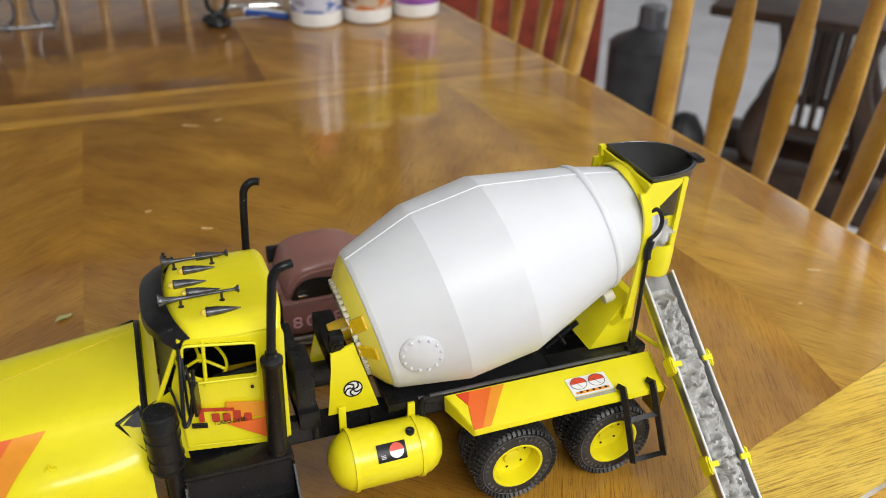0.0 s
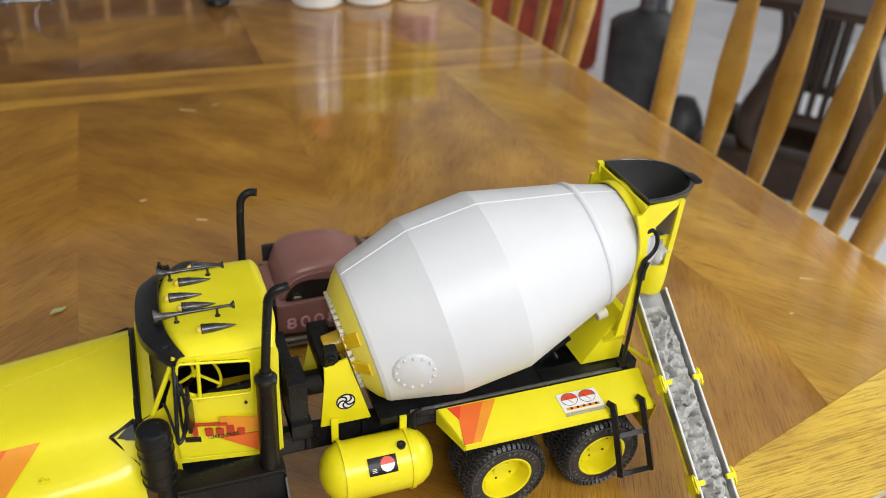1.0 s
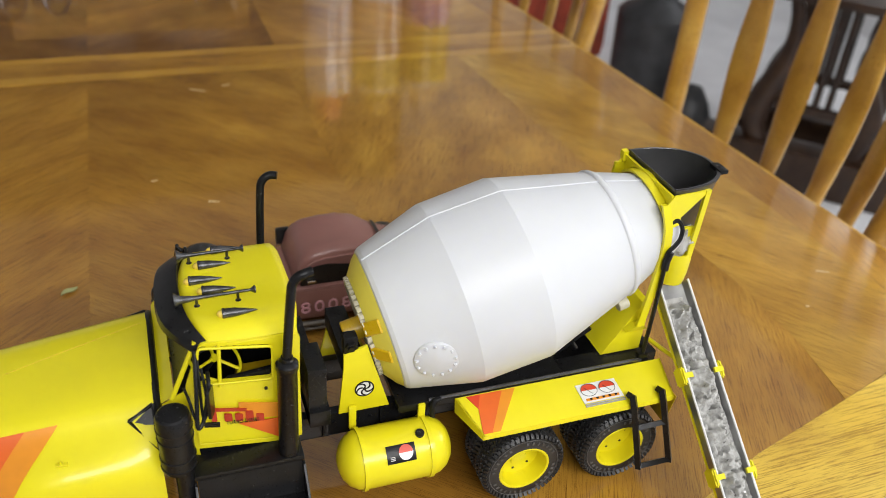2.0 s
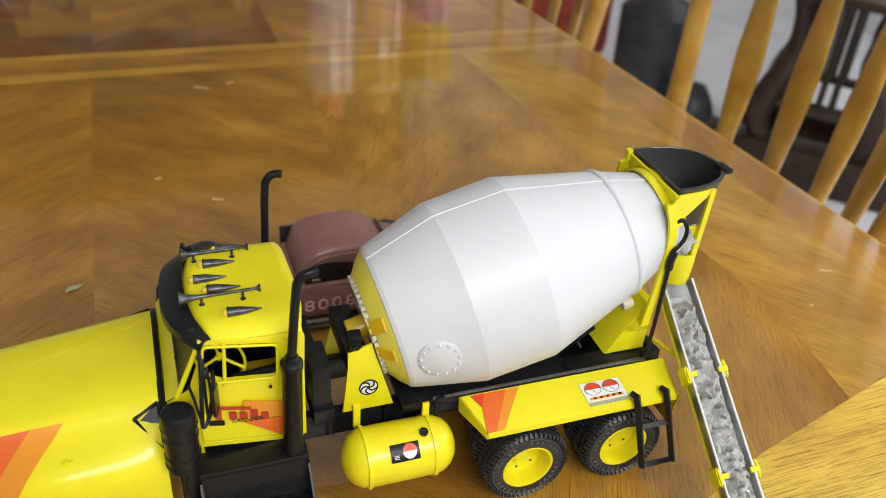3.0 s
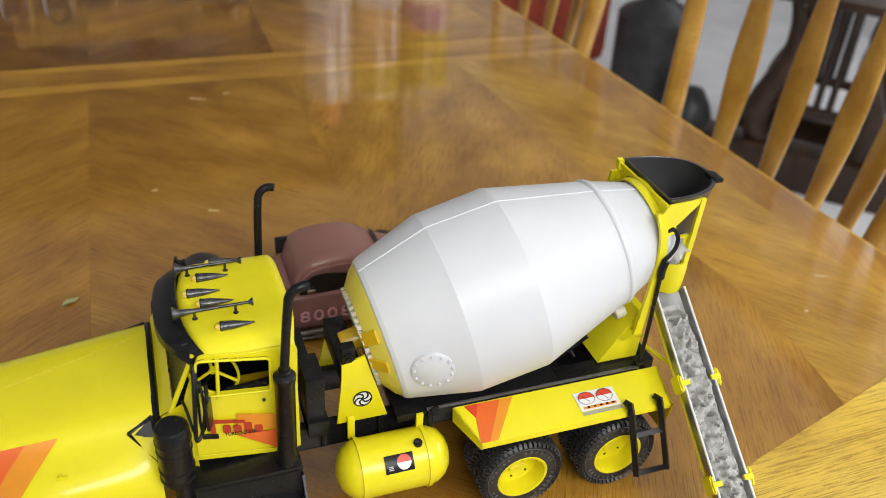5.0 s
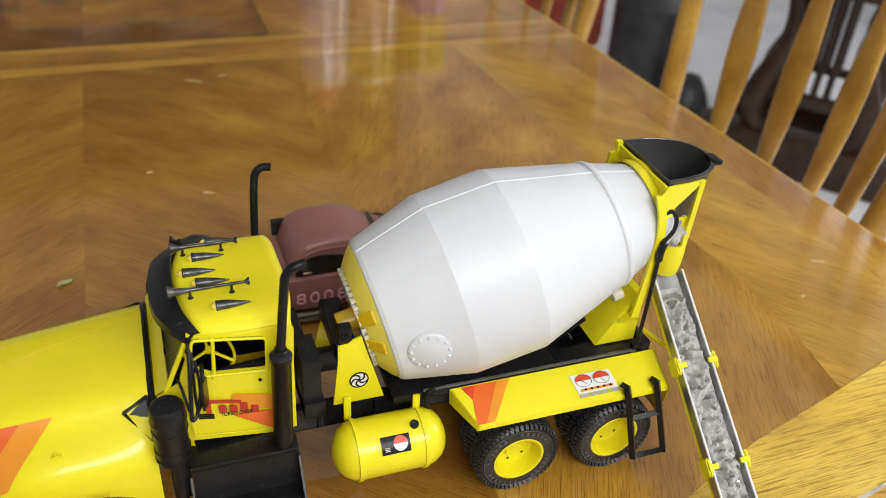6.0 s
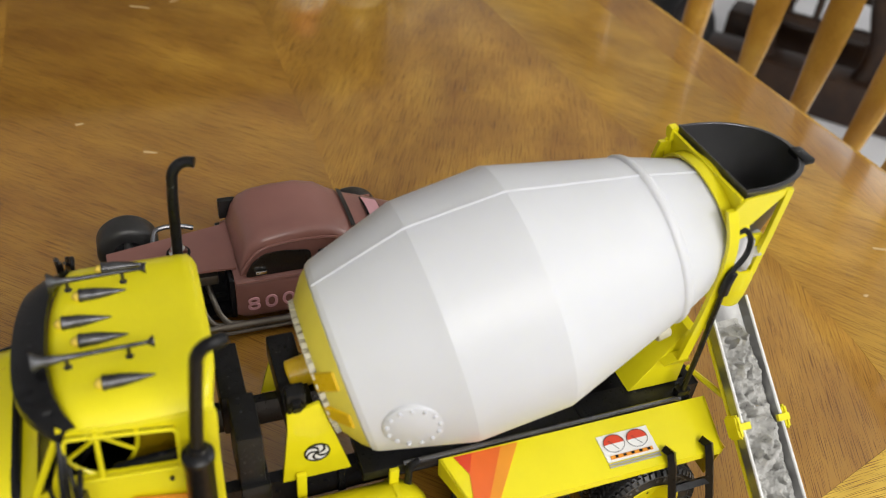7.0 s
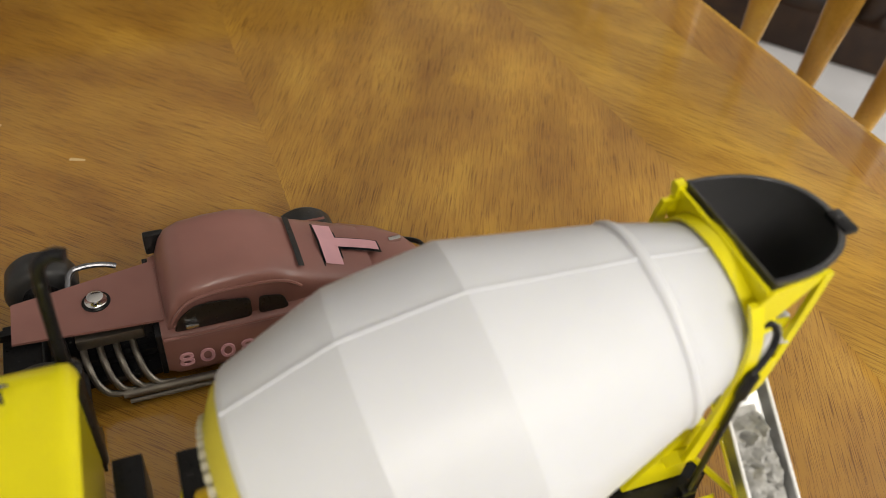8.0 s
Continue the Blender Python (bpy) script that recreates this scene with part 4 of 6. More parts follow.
# air cleaner, steps, stacks
def air_cleaner(s):
    prof = [(0, 0.0050), (0.0008, 0.0063), (0.0020, 0.0065), (0.0022, 0.0071), (0.0034, 0.0072), (0.0036, 0.0068), (0.0074, 0.0068), (0.0076, 0.0072), (0.0083, 0.0072), (0.0085, 0.0068), (0.0176, 0.0068), (0.0178, 0.0072), (0.0185, 0.0072), (0.0187, 0.0068), (0.0224, 0.0066), (0.0227, 0.0072), (0.0236, 0.0073), (0.0238, 0.0070), (0.0280, 0.0069), (0.0296, 0.0064), (0.0302, 0.0056), (0.0302, 0.0)]
    part("air_cleaner", add_lathe(B(), prof, (-0.1590 if s < 0 else -0.1555, s * 0.0495, 0.0705 if s < 0 else 0.0600), (0, 0, 1), 36), BLACK, truck, "ribbed black air cleaner can")
    part("air_cleaner_stem", add_cyl(B(), (-0.1575, s * 0.0480, 0.048), (-0.1575, s * 0.0490, 0.0710 if s < 0 else 0.0605), 0.0038, 16), BLACK, truck)
    bm = B()
    tri = [V(x, s * y, hood_z(x, y) + 0.0002) for x, y in ((-0.1760, 0.0345), (-0.1662, 0.0318), (-0.1660, 0.0440))]
    add_tube(bm, [tri[0], tri[1], tri[2], tri[0], tri[1]], 0.0009, 8)
    # Black plate stands in for the dark inside of the open vent.
    half = [tri[0].lerp(tri[2], 0.12), tri[1], tri[1].lerp(tri[2], 0.45)]
    add_loft(bm, [half, [p - V(0, s * 0.0015, 0.0015) for p in half]])
    part("intake_vent", bm, BLACK, truck, "black-edged triangular intake vent with dark filling")


both(air_cleaner)


def steps(s):
    bm = B()
    add_box(bm, -0.1540, -0.1085, min(s * 0.036, s * 0.0505), max(s * 0.036, s * 0.0505), 0.0612, 0.0640, 0.0005)
    add_loft(bm, [[V(-0.1530, s * 0.0500, 0.0620), V(-0.1095, s * 0.0500, 0.0620), V(-0.1095, s * 0.0530, 0.0445), V(-0.1530, s * 0.0530, 0.0445)], [V(-0.1530, s * 0.0485, 0.0620), V(-0.1095, s * 0.0485, 0.0620), V(-0.1095, s * 0.0515, 0.0445), V(-0.1530, s * 0.0515, 0.0445)]])
    st = part("step_box", bm, BLACK, truck, "black step box below the cab door")
    part("tread", add_box(B(), -0.1535, -0.1085, min(s * 0.0515, s * 0.0640), max(s * 0.0515, s * 0.0640), 0.0430, 0.0448, 0.0004), BLACK, st)
    for x in (-0.1545, -0.1095):
        bm = B()
        add_prism(bm, [(0.0495, 0.0600), (0.0520, 0.0600), (0.0650, 0.0470), (0.0650, 0.0420), (0.0495, 0.0420)], 0.0012, Matrix(((0, 0, 1, x), (s, 0, 0, 0), (0, 1, 0, 0), (0, 0, 0, 1))), 0.0002)
        part("end_plate", bm, BLACK, st)


both(steps)


def stack(s, top, bx):
    y = s * 0.0465
    bm = B()
    add_lathe(bm, [(0, 0.0037), (0.0006, 0.0042), (0.046, 0.0041), (0.0468, 0.0046), (0.0492, 0.0046), (0.0502, 0.0036), (0.0506, 0.0026), (0.0525, 0.0025)], (bx - 0.0014, y, 0.0640 if s < 0 else 0.0530), (0.020, 0, 1), 28)
    muffler = part("muffler", bm, BLACK, truck, "black upright exhaust muffler")
    lean = 0.6 if s < 0 else 0.3
    pts = smooth_path([(bx - 0.0005, y, 0.114 if s < 0 else 0.103), (bx + 0.0020 * lean, y, (top + 0.114) / 2), (bx + 0.0040 * lean, y, top - 0.0085), (bx + 0.0046 * lean + 0.0003, y, top - 0.0042), (bx + 0.0046 * lean + 0.0022, y, top - 0.0012), (bx + 0.0046 * lean + 0.0050, y, top), (bx + 0.0046 * lean + 0.0078, y - s * 0.001, top)], 6)
    part("exhaust_pipe", add_tube(B(), pts, 0.0019, 16), BLACK, muffler, "black exhaust stack with bent tip")


stack(-1, 0.1552, -0.1130)
stack(1, 0.1475, -0.1090)

# boxes behind the cab
bm = B()
add_box(bm, -0.1015, -0.0930, -0.0255, -0.0060, 0.0560, 0.0880, 0.0006)
add_box(bm, -0.1015, -0.0918, -0.0275, -0.0010, 0.0556, 0.0645, 0.0005)
part("battery_box", bm, BLACK, truck, "black box behind the cab")
part("battery_box", add_box(B(), -0.1030, -0.0940, 0.004, 0.030, 0.0560, 0.0760, 0.0006), BLACK, truck)


# fuel tank
def fuel_tank(s):
    r, c = 0.0142, V(-0.0642, s * 0.0375, 0.0400)
    L = 0.0275
    prof = [(-L, 0.0), (-L + 0.0006, 0.0040), (-L + 0.002, 0.0080), (-L + 0.0045, 0.0112), (-L + 0.008, 0.0134), (-L + 0.0115, r), (L - 0.0115, r), (L - 0.008, 0.0134), (L - 0.0045, 0.0112), (L - 0.002, 0.0080), (L - 0.0006, 0.0040), (L, 0.0)]
    t = part("fuel_tank", add_lathe(B(), prof, c, (1, 0, 0), 48), YELLOW, truck, "glossy yellow cylindrical fuel tank", 50)
    for dx in (-0.0165, 0.0150):
        bm = B()
        add_lathe(bm, [(-0.0010, r - 0.0002), (-0.0010, r + 0.0007), (0.0010, r + 0.0007), (0.0010, r - 0.0002)], c + V(dx, 0, 0), (1, 0, 0), 40, cap=False)
        tab = 0.0222 if dx < 0 else 0.0294
        add_box(bm, c.x + dx - 0.0018, c.x + dx + 0.0018, min(s * tab, s * (tab + 0.0018)), max(s * tab, s * (tab + 0.0018)), 0.046, 0.0602, 0.0006)
        part("tank_strap", bm, YELLOW, t)
    part("filler_cap", add_cyl(B(), c + V(0.0105, s * 0.0045, 0.0130), c + V(0.0105, s * 0.0050, 0.0149), 0.0021, 16, edge=0.0003), BLACK, t)
    bm = B()
    add_loft(bm, [[c + V(x, s * math.cos(a) * (r + 0.0004), math.sin(a) * (r + 0.0004)) for x in (-0.0068, -0.002, 0.002, 0.0068)] for a in (0.46 + 0.057 * k for k in range(11))], closed=False, cap=False)
    tag = part("tank_label", bm, BLACK, t, "black label with a red and white disc")

    def disc(name, a0, a1, mat, rr, lift):
        bm = B()
        mid = 0.76
        pts = [c + V(0.0022, s * math.cos(mid) * (r + lift), math.sin(mid) * (r + lift))]
        for k in range(13):
            q = a0 + (a1 - a0) * k / 12
            ang = mid + rr * math.sin(q) / r
            pts.append(c + V(0.0022 + rr * math.cos(q), s * math.cos(ang) * (r + lift), math.sin(ang) * (r + lift)))
        vs = [bm.verts.new(p) for p in pts]
        for i in range(1, len(vs) - 1):
            bm.faces.new((vs[0], vs[i], vs[i + 1]))
        part(name, bm, mat, tag)

    disc("disc_half", 0, math.pi, RED, 0.0034, 0.0008)
    disc("disc_half", math.pi, 2 * math.pi, PAPER, 0.0034, 0.0008)
    for k in range(3):
        bm = B()
        ang = 0.58 + 0.05 * k
        add_box(bm, c.x - 0.0052, c.x - 0.0030, min(c.y + s * math.cos(ang) * (r + 0.0004), c.y + s * math.cos(ang) * (r + 0.0007)), max(c.y + s * math.cos(ang) * (r + 0.0004), c.y + s * math.cos(ang) * (r + 0.0007)), c.z + math.sin(ang) * r, c.z + math.sin(ang) * r + 0.0003)
        part("label_mark", bm, PAPER, tag)


fuel_tank(-1)


# drum pedestal in front
def front_pedestal(s):
    poly = [(-0.0870, RAIL), (-0.0625, RAIL), (-0.0735, 0.0940), (-0.0845, 0.0905), (-0.0845, 0.082)]
    if s > 0:
        poly = [(-0.0870, RAIL), (-0.0625, RAIL), (-0.0755, 0.0790), (-0.0815, 0.0790)]
    bm = B()
    add_prism(bm, poly, 0.0014, side_frame(s * 0.0205, s), 0.0002)
    ped = part("drum_pedestal", bm, YELLOW, truck, "yellow pedestal plate carrying the drum front")
    ex, ez = -0.0748, 0.0688
    disc = part("emblem", add_cyl(B(), (ex, s * 0.0219, ez), (ex, s * 0.0222, ez), 0.0044, 32), PAPER, ped, "white disc with a black swirl emblem")
    bm = B()
    add_tube(bm, [(ex + 0.0043 * math.cos(a), s * 0.0222, ez + 0.0043 * math.sin(a)) for a in (2 * math.pi * k / 32 for k in range(33))], 0.00034, 6)
    for k in range(5):
        a = 2 * math.pi * k / 5
        line = [(0.0008 + 0.0034 * t / 7, a + 1.15 * (t / 7) ** 1.6) for t in range(8)]
        add_tube(bm, [(ex + q * math.cos(g), s * 0.02215, ez + q * math.sin(g)) for q, g in line], 0.0003, 6, [0.0003 + 0.00018 * math.sin(math.pi * t / 7) for t in range(8)])
    add_cyl(bm, (ex, s * 0.0221, ez), (ex, s * 0.02245, ez), 0.0009, 14)
    part("swirl", bm, BLACK, disc)


both(front_pedestal)
bm = B()
add_box(bm, -0.0840, -0.0740, -0.0205, 0.0205, 0.0760, 0.0860, 0.0008)
part("pedestal_bridge", bm, BLACK, truck)
bm = B()
add_box(bm, -0.0842, -0.0778, -0.0215, -0.0160, 0.0905, 0.0995, 0.0008)
add_cyl(bm, (-0.0812, -0.0212, 0.0948), (-0.0812, -0.0228, 0.0945), 0.0028, 6)
add_cyl(bm, (-0.0812, -0.0226, 0.0945), (-0.0812, -0.0236, 0.0943), 0.0017, 6)
part("gear_motor", bm, BLACK, truck, "black gear motor block")

# ---- drum ----
TILT_D = radians(15.2)
DA = V(-0.0623, 0, 0.0899)
DD = V(math.cos(TILT_D), 0, math.sin(TILT_D))
DU = V(-math.sin(TILT_D), 0, math.cos(TILT_D))
DPROF = [(0.0024, 0.0355), (0.0354, 0.0452), (0.0703, 0.0459), (0.1195, 0.0318), (0.1493, 0.0205)]


def drum_point(s, ang, lift=0.0):
    """Place on the drum: distance along its axis, angle from its top towards -y."""
    for (s0, r0), (s1, r1) in zip(DPROF, DPROF[1:]):
        if s <= s1:
            break
    r = r0 + (r1 - r0) * (s - s0) / (s1 - s0) + lift
    return DA + DD * s + (DU * math.cos(ang) - V(0, 1, 0) * math.sin(ang)) * r


drum = part("drum", add_lathe(B(), [(-0.0004, 0.0325), (0.0006, 0.0344)] + DPROF, DA, DD, 96, cap=False), WHITE, truck, "white plastic mixer drum with conical sections", 5.5)
bm = B()
add_lathe(bm, [(0.0004, 0.0337), (-0.0024, 0.0312), (-0.0070, 0.0248), (-0.0076, 0.0)], DA, DD, 56, cap=False)
part("drum_head", bm, CREAM, drum, "yellowish drum front")
part("drum_ring", add_lathe(B(), [(0.1168, 0.0318), (0.1176, 0.0328), (0.1186, 0.0331), (0.1200, 0.0326), (0.1212, 0.0317), (0.1218, 0.0302)], DA, DD, 72, cap=False), WHITE, drum, "raised white roller ring", 60)
for a0, a1 in ((-0.05, 0.06), (math.pi - 0.05, math.pi + 0.06)):
    n = 60
    part("mould_seam", add_tube(B(), [drum_point(0.001 + 0.147 * k / n, a0 + (a1 - a0) * k / n, 0.0001) for k in range(n + 1)], 0.0005, 6), WHITE, drum)
HS, HA = 0.0158, 1.575
hc = drum_point(HS, HA)
hn = (DU * math.cos(HA) - V(0, 1, 0) * math.sin(HA) - DD * 0.26).normalized()
bm = B()
add_lathe(bm, [(-0.0016, 0.0104), (-0.0001, 0.0102), (0.0003, 0.0097), (0.0004, 0.0)], hc, hn, 40, cap=False)
hatch = part("hatch", bm, WHITE, drum, "round white inspection hatch with bolts", 50)
d, u, w = basis(hn)
for k in range(13):
    a = 2 * math.pi * k / 13
    q = hc + (u * math.cos(a) + w * math.sin(a)) * 0.0087
    part("bolt", add_lathe(B(), [(0.0001, 0.0008), (0.0010, 0.0007), (0.0013, 0.0)], q, hn, 10, cap=False), WHITE, hatch)
# ring gear and clamps at the front
bm = B()
for k in range(44):
    a = 2 * math.pi * k / 44
    q = DA - DD * 0.0078 + (DU * math.cos(a) + V(0, 1, 0) * math.sin(a)) * 0.0236
    m = Matrix.Translation(q) @ Matrix.Rotation(-TILT_D, 4, "Y") @ Matrix.Rotation(-a, 4, "X") @ Matrix.Diagonal((0.0022, 0.0019, 0.0020, 1))
    bmesh.ops.create_cube(bm, size=1.0, matrix=m)
add_lathe(bm, [(-0.0092, 0.0205), (-0.0092, 0.0228), (-0.0055, 0.0228), (-0.0055, 0.0205)], DA, DD, 56, cap=False)
part("ring_gear", bm, GEAR, drum, "greyish cream toothed ring gear")
for a in (0.95, 1.45):
    c0 = DA - DD * 0.0085 + (DU * math.cos(a) - V(0, 1, 0) * math.sin(a)) * 0.0272
    m = Matrix.Translation(c0 + DD * 0.003) @ Matrix.Rotation(-TILT_D, 4, "Y") @ Matrix.Rotation(a, 4, "X") @ Matrix.Rotation(radians(-52), 4, "Y") @ Matrix.Diagonal((0.0115, 0.0066, 0.0012, 1))
    bm = B()
    bmesh.ops.create_cube(bm, size=1.0, matrix=m)
    bmesh.ops.bevel(bm, geom=bm.edges[:], offset=0.0004, segments=1, affect="EDGES")
    part("clamp", bm, YELLOW_DEEP, truck, "amber yellow clamp on the gear")
part("trunnion", add_cyl(B(), DA - DD * 0.018, DA - DD * 0.004, 0.0055, 24, edge=0.0006), YELLOW_DEEP, truck, "amber yellow drum shaft")

# ---- rear frame, hopper and chute ----
bm = B()
add_prism(bm, [(0.0500, RAIL + 0.005), (0.0725, RAIL + 0.005), (0.0730, 0.0820), (0.0730, 0.0900), (0.0690, 0.0900)], 0.042, Matrix.Translation((0, 0.021, 0)) @ side_frame(0, -1), 0.0004)
part("rear_pedestal", bm, YELLOW, truck, "yellow wedge pedestal below the drum mouth")


def bar_loft(pts, half_x, half_y):
    """Flat bar through points, its section lying in the x-y plane."""
    return add_loft(B(), [[V(x - half_x, y - half_y, z), V(x + half_x, y - half_y, z), V(x + half_x, y + half_y, z), V(x - half_x, y + half_y, z)] for x, y, z in pts])


def yoke(s):
    pts = smooth_path([(0.0676, s * 0.0222, 0.1480), (0.0690, s * 0.0255, 0.1390), (0.0696, s * 0.0268, 0.1300), (0.0694, s * 0.0266, 0.1180), (0.0680, s * 0.0262, 0.1000), (0.0660, s * 0.0255, 0.0800)], 4)
    part("yoke_arm", bar_loft(pts, 0.0020, 0.0009), YELLOW, truck, "yellow upright arm beside the drum mouth")
    part("yoke_foot", add_loft(B(), [[V(0.0640, s * 0.0215, 0.0800), V(0.0685, s * 0.0215, 0.0800), V(0.0685, s * 0.0262, 0.0800), V(0.0640, s * 0.0262, 0.0800)], [V(0.0600, s * 0.0200, 0.0760), V(0.0720, s * 0.0200, 0.0760), V(0.0720, s * 0.0245, 0.0760), V(0.0600, s * 0.0245, 0.0760)]]), YELLOW, truck)
    part("support_roller", add_cyl(B(), (0.0545, s * 0.0200, 0.0905), (0.0600, s * 0.0195, 0.0920), 0.0031, 18, edge=0.0004), GEAR, truck)


both(yoke)


def hoop_ring(a):
    out = DU * math.cos(a) - V(0, 1, 0) * math.sin(a)
    return [DA + DD * q + out * r for q, r in ((0.1395, 0.0250), (0.1395, 0.0262), (0.1480, 0.0250), (0.1480, 0.0226))]


part("collar", add_loft(B(), [hoop_ring(radians(d)) for d in range(-70, 71, 5)]), YELLOW, truck, "yellow hoop over the drum mouth", 50)
# Dark disc closes the mouth, standing in for the shade inside the drum.
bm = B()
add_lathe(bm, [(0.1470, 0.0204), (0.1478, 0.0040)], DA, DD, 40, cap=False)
part("drum_mouth", bm, SHADE_FILL, drum)

# hopper: black D-shaped funnel with a yellow front plate
HT = 0.1540


def d_ring(k, z, x0=0.0720, w=0.0215, depth=0.0340, cx=0.0, n=22):
    out = [V(x0 + cx, -w * k, z), V(x0 + cx, w * k, z)]
    for i in range(1, n):
        a = math.pi * i / n
        out.append(V(x0 + cx + depth * k * math.sin(a) ** 0.8, w * k * math.cos(a) * (1 + 0.04 * math.sin(a)), z))
    return out


bm = B()
outer = [d_ring(1.03, HT + 0.0004), d_ring(1.0, HT - 0.002), d_ring(0.90, HT - 0.012, cx=0.002), d_ring(0.55, HT - 0.030, cx=0.012), d_ring(0.34, HT - 0.040, cx=0.017)]
inner = [d_ring(0.97, HT + 0.0004), d_ring(0.94, HT - 0.003, cx=0.001), d_ring(0.84, HT - 0.012, cx=0.003), d_ring(0.49, HT - 0.030, cx=0.013), d_ring(0.28, HT - 0.040, cx=0.018)]
add_loft(bm, outer, cap=False)
add_loft(bm, inner, cap=False)
add_loft(bm, [outer[0], inner[0]], cap=False)
hopper = part("hopper", bm, HOPPER, truck, "black D-shaped loading hopper", 40)
rim = [p + V(0, 0, 0.0002) for p in inner[0]]
part("rim_edge", add_tube(B(), rim + rim[:1], 0.00018, 6), GUNMETAL, hopper, "thin grey metallic line along the rim")
part("hopper_latch", add_box(B(), 0.1035, 0.1085, -0.0105, -0.0015, HT - 0.001, HT + 0.0012, 0.0005), BLACK, hopper)
rows = []
for k in range(25):
    u = -1 + 2 * k / 24
    ang = radians(62) * u
    out = DU * math.cos(ang) - V(0, 1, 0) * math.sin(ang)
    low = DA + DD * 0.1440 + out * 0.0258
    top = V(0.0702, -0.0222 * u, 0.1524)
    rows.append([low - V(0.0006, 0, 0), low.lerp(top, 0.5) - V(0.0004, 0, -0.0004), top - V(0.0006, 0, 0), top + V(0.0008, 0, 0), low + V(0.0008, 0, 0)])
part("hopper_frame", add_loft(B(), rows), YELLOW, truck, "yellow web between hoop and hopper", 40)
for s in (1,):
    bm = B()
    add_prism(bm, [(-0.0018, -0.0050), (0.0014, -0.0040), (0.0022, -0.001), (0.0010, 0.0006), (-0.0006, 0.0), (-0.0018, 0.0002)], 0.0030, Matrix.Translation((0.0688, s * 0.0226, 0.1535)) @ Matrix(((0, 0, 1, 0), (s, 0, 0, 0), (0, 1, 0, 0), (0, 0, 0, 1))), 0.0003)
    part("corner_lug", bm, YELLOW, truck)


def hopper_side(s):
    bm = B()
    tri = [V(0.0678, s * 0.0232, 0.1475), V(0.0712, s * 0.0232, 0.1525), V(0.0922, s * 0.0203, 0.1520), V(0.0890, s * 0.0205, 0.1485), V(0.0748, s * 0.0222, 0.1365), V(0.0712, s * 0.0245, 0.1385)]
    add_loft(bm, [tri, [p - V(0, s * 0.0008, 0) for p in tri]])
    part("hopper_brace", bm, YELLOW, truck, "yellow hopper side plate", 30)
    part("hopper_leg", bar_loft([(0.0912, s * 0.0202, 0.1520), (0.0912, s * 0.0190, 0.1300), (0.0908, s * 0.0180, 0.1090)], 0.0014, 0.0009), YELLOW, truck, "yellow hopper leg")
    part("leg_flange", bar_loft([(0.0880, s * 0.0168, 0.1300), (0.0880, s * 0.0160, 0.1200), (0.0880, s * 0.0155, 0.1100)], 0.0026, 0.0006), YELLOW, truck)


both(hopper_side)
# discharge spout
def spout_ring(z, k, lip=0.0):
    out = []
    for i in range(36):
        a = 2 * math.pi * i / 36
        out.append(V(0.0882 + 0.0088 * k * math.cos(a), -0.0078 + 0.0118 * k * math.sin(a), z + lip * max(0, math.cos(a)) ** 2))
    return out


stack_z = ((0.1140, 1.0, 0.0070), (0.1080, 1.04, 0.003), (0.1010, 1.0, 0), (0.0960, 0.92, 0))
bm = B()
outer = [spout_ring(*q) for q in stack_z]
inner = [spout_ring(z, k - 0.10, lip) for z, k, lip in stack_z]
add_loft(bm, outer, cap=False)
add_loft(bm, inner, cap=False)
add_loft(bm, [outer[0], inner[0]], cap=False)
add_loft(bm, [outer[-1], inner[-1]], cap=False)
spout = part("spout", bm, YELLOW, truck, "yellow discharge spout", 50)


def lump(bm, centre, radii, seed, rough=0.28):
    r = bmesh.ops.create_icosphere(bm, subdivisions=3, radius=1.0)
    for v in r["verts"]:
        n = v.co.normalized()
        k = 1 + rough * noise.noise(n * 2.2 + V(seed, seed * 0.7, 3.1)) + 0.4 * rough * noise.noise(n * 6 + V(seed, 1, 0))
        v.co = Vector(centre) + V(n.x * radii[0], n.y * radii[1], n.z * radii[2]) * k


bm = B()
lump(bm, (0.0868, -0.0105, 0.1195), (0.0070, 0.0092, 0.0098), 1.3, 0.6)
lump(bm, (0.0850, -0.0135, 0.1150), (0.0055, 0.0045, 0.0060), 4.1, 0.5)
part("concrete_lump", bm, CONCRETE, spout, "rough grey concrete in the spout", 80)
rod = smooth_path([(0.0728, -0.0225, 0.1372), (0.0762, -0.0228, 0.1385), (0.0788, -0.0240, 0.1345), (0.0778, -0.0255, 0.1298), (0.0740, -0.0275, 0.1275), (0.0706, -0.0290, 0.1262), (0.0698, -0.0292, 0.1225), (0.0702, -0.0288, 0.1140), (0.0706, -0.0282, 0.0880), (0.0704, -0.0276, 0.0625)], 6)
part("control_rod", add_tube(B(), rod, 0.0011, 8), BLACK, truck, "black bent control rod beside the spout")
part("rod_clamp", add_tube(B(), [(0.0712, -0.0290, 0.1255), (0.0698, -0.0294, 0.1205), (0.0703, -0.0290, 0.1160)], 0.0019, 10), BLACK, truck)
part("rod_foot", add_box(B(), 0.0675, 0.0735, -0.0290, -0.0255, 0.0600, 0.0635, 0.0008), BLACK, truck)

# chute
C0, C1 = V(0.0895, -0.0100, 0.0900), V(0.0885, -0.1220, 0.0060)
cd = (C1 - C0).normalized()
cs = cd.cross(V(0, 0, 1)).normalized()      # across
cn = cs.cross(cd).normalized()              # up from the floor of the chute
if cn.z < 0:
    cn = -cn


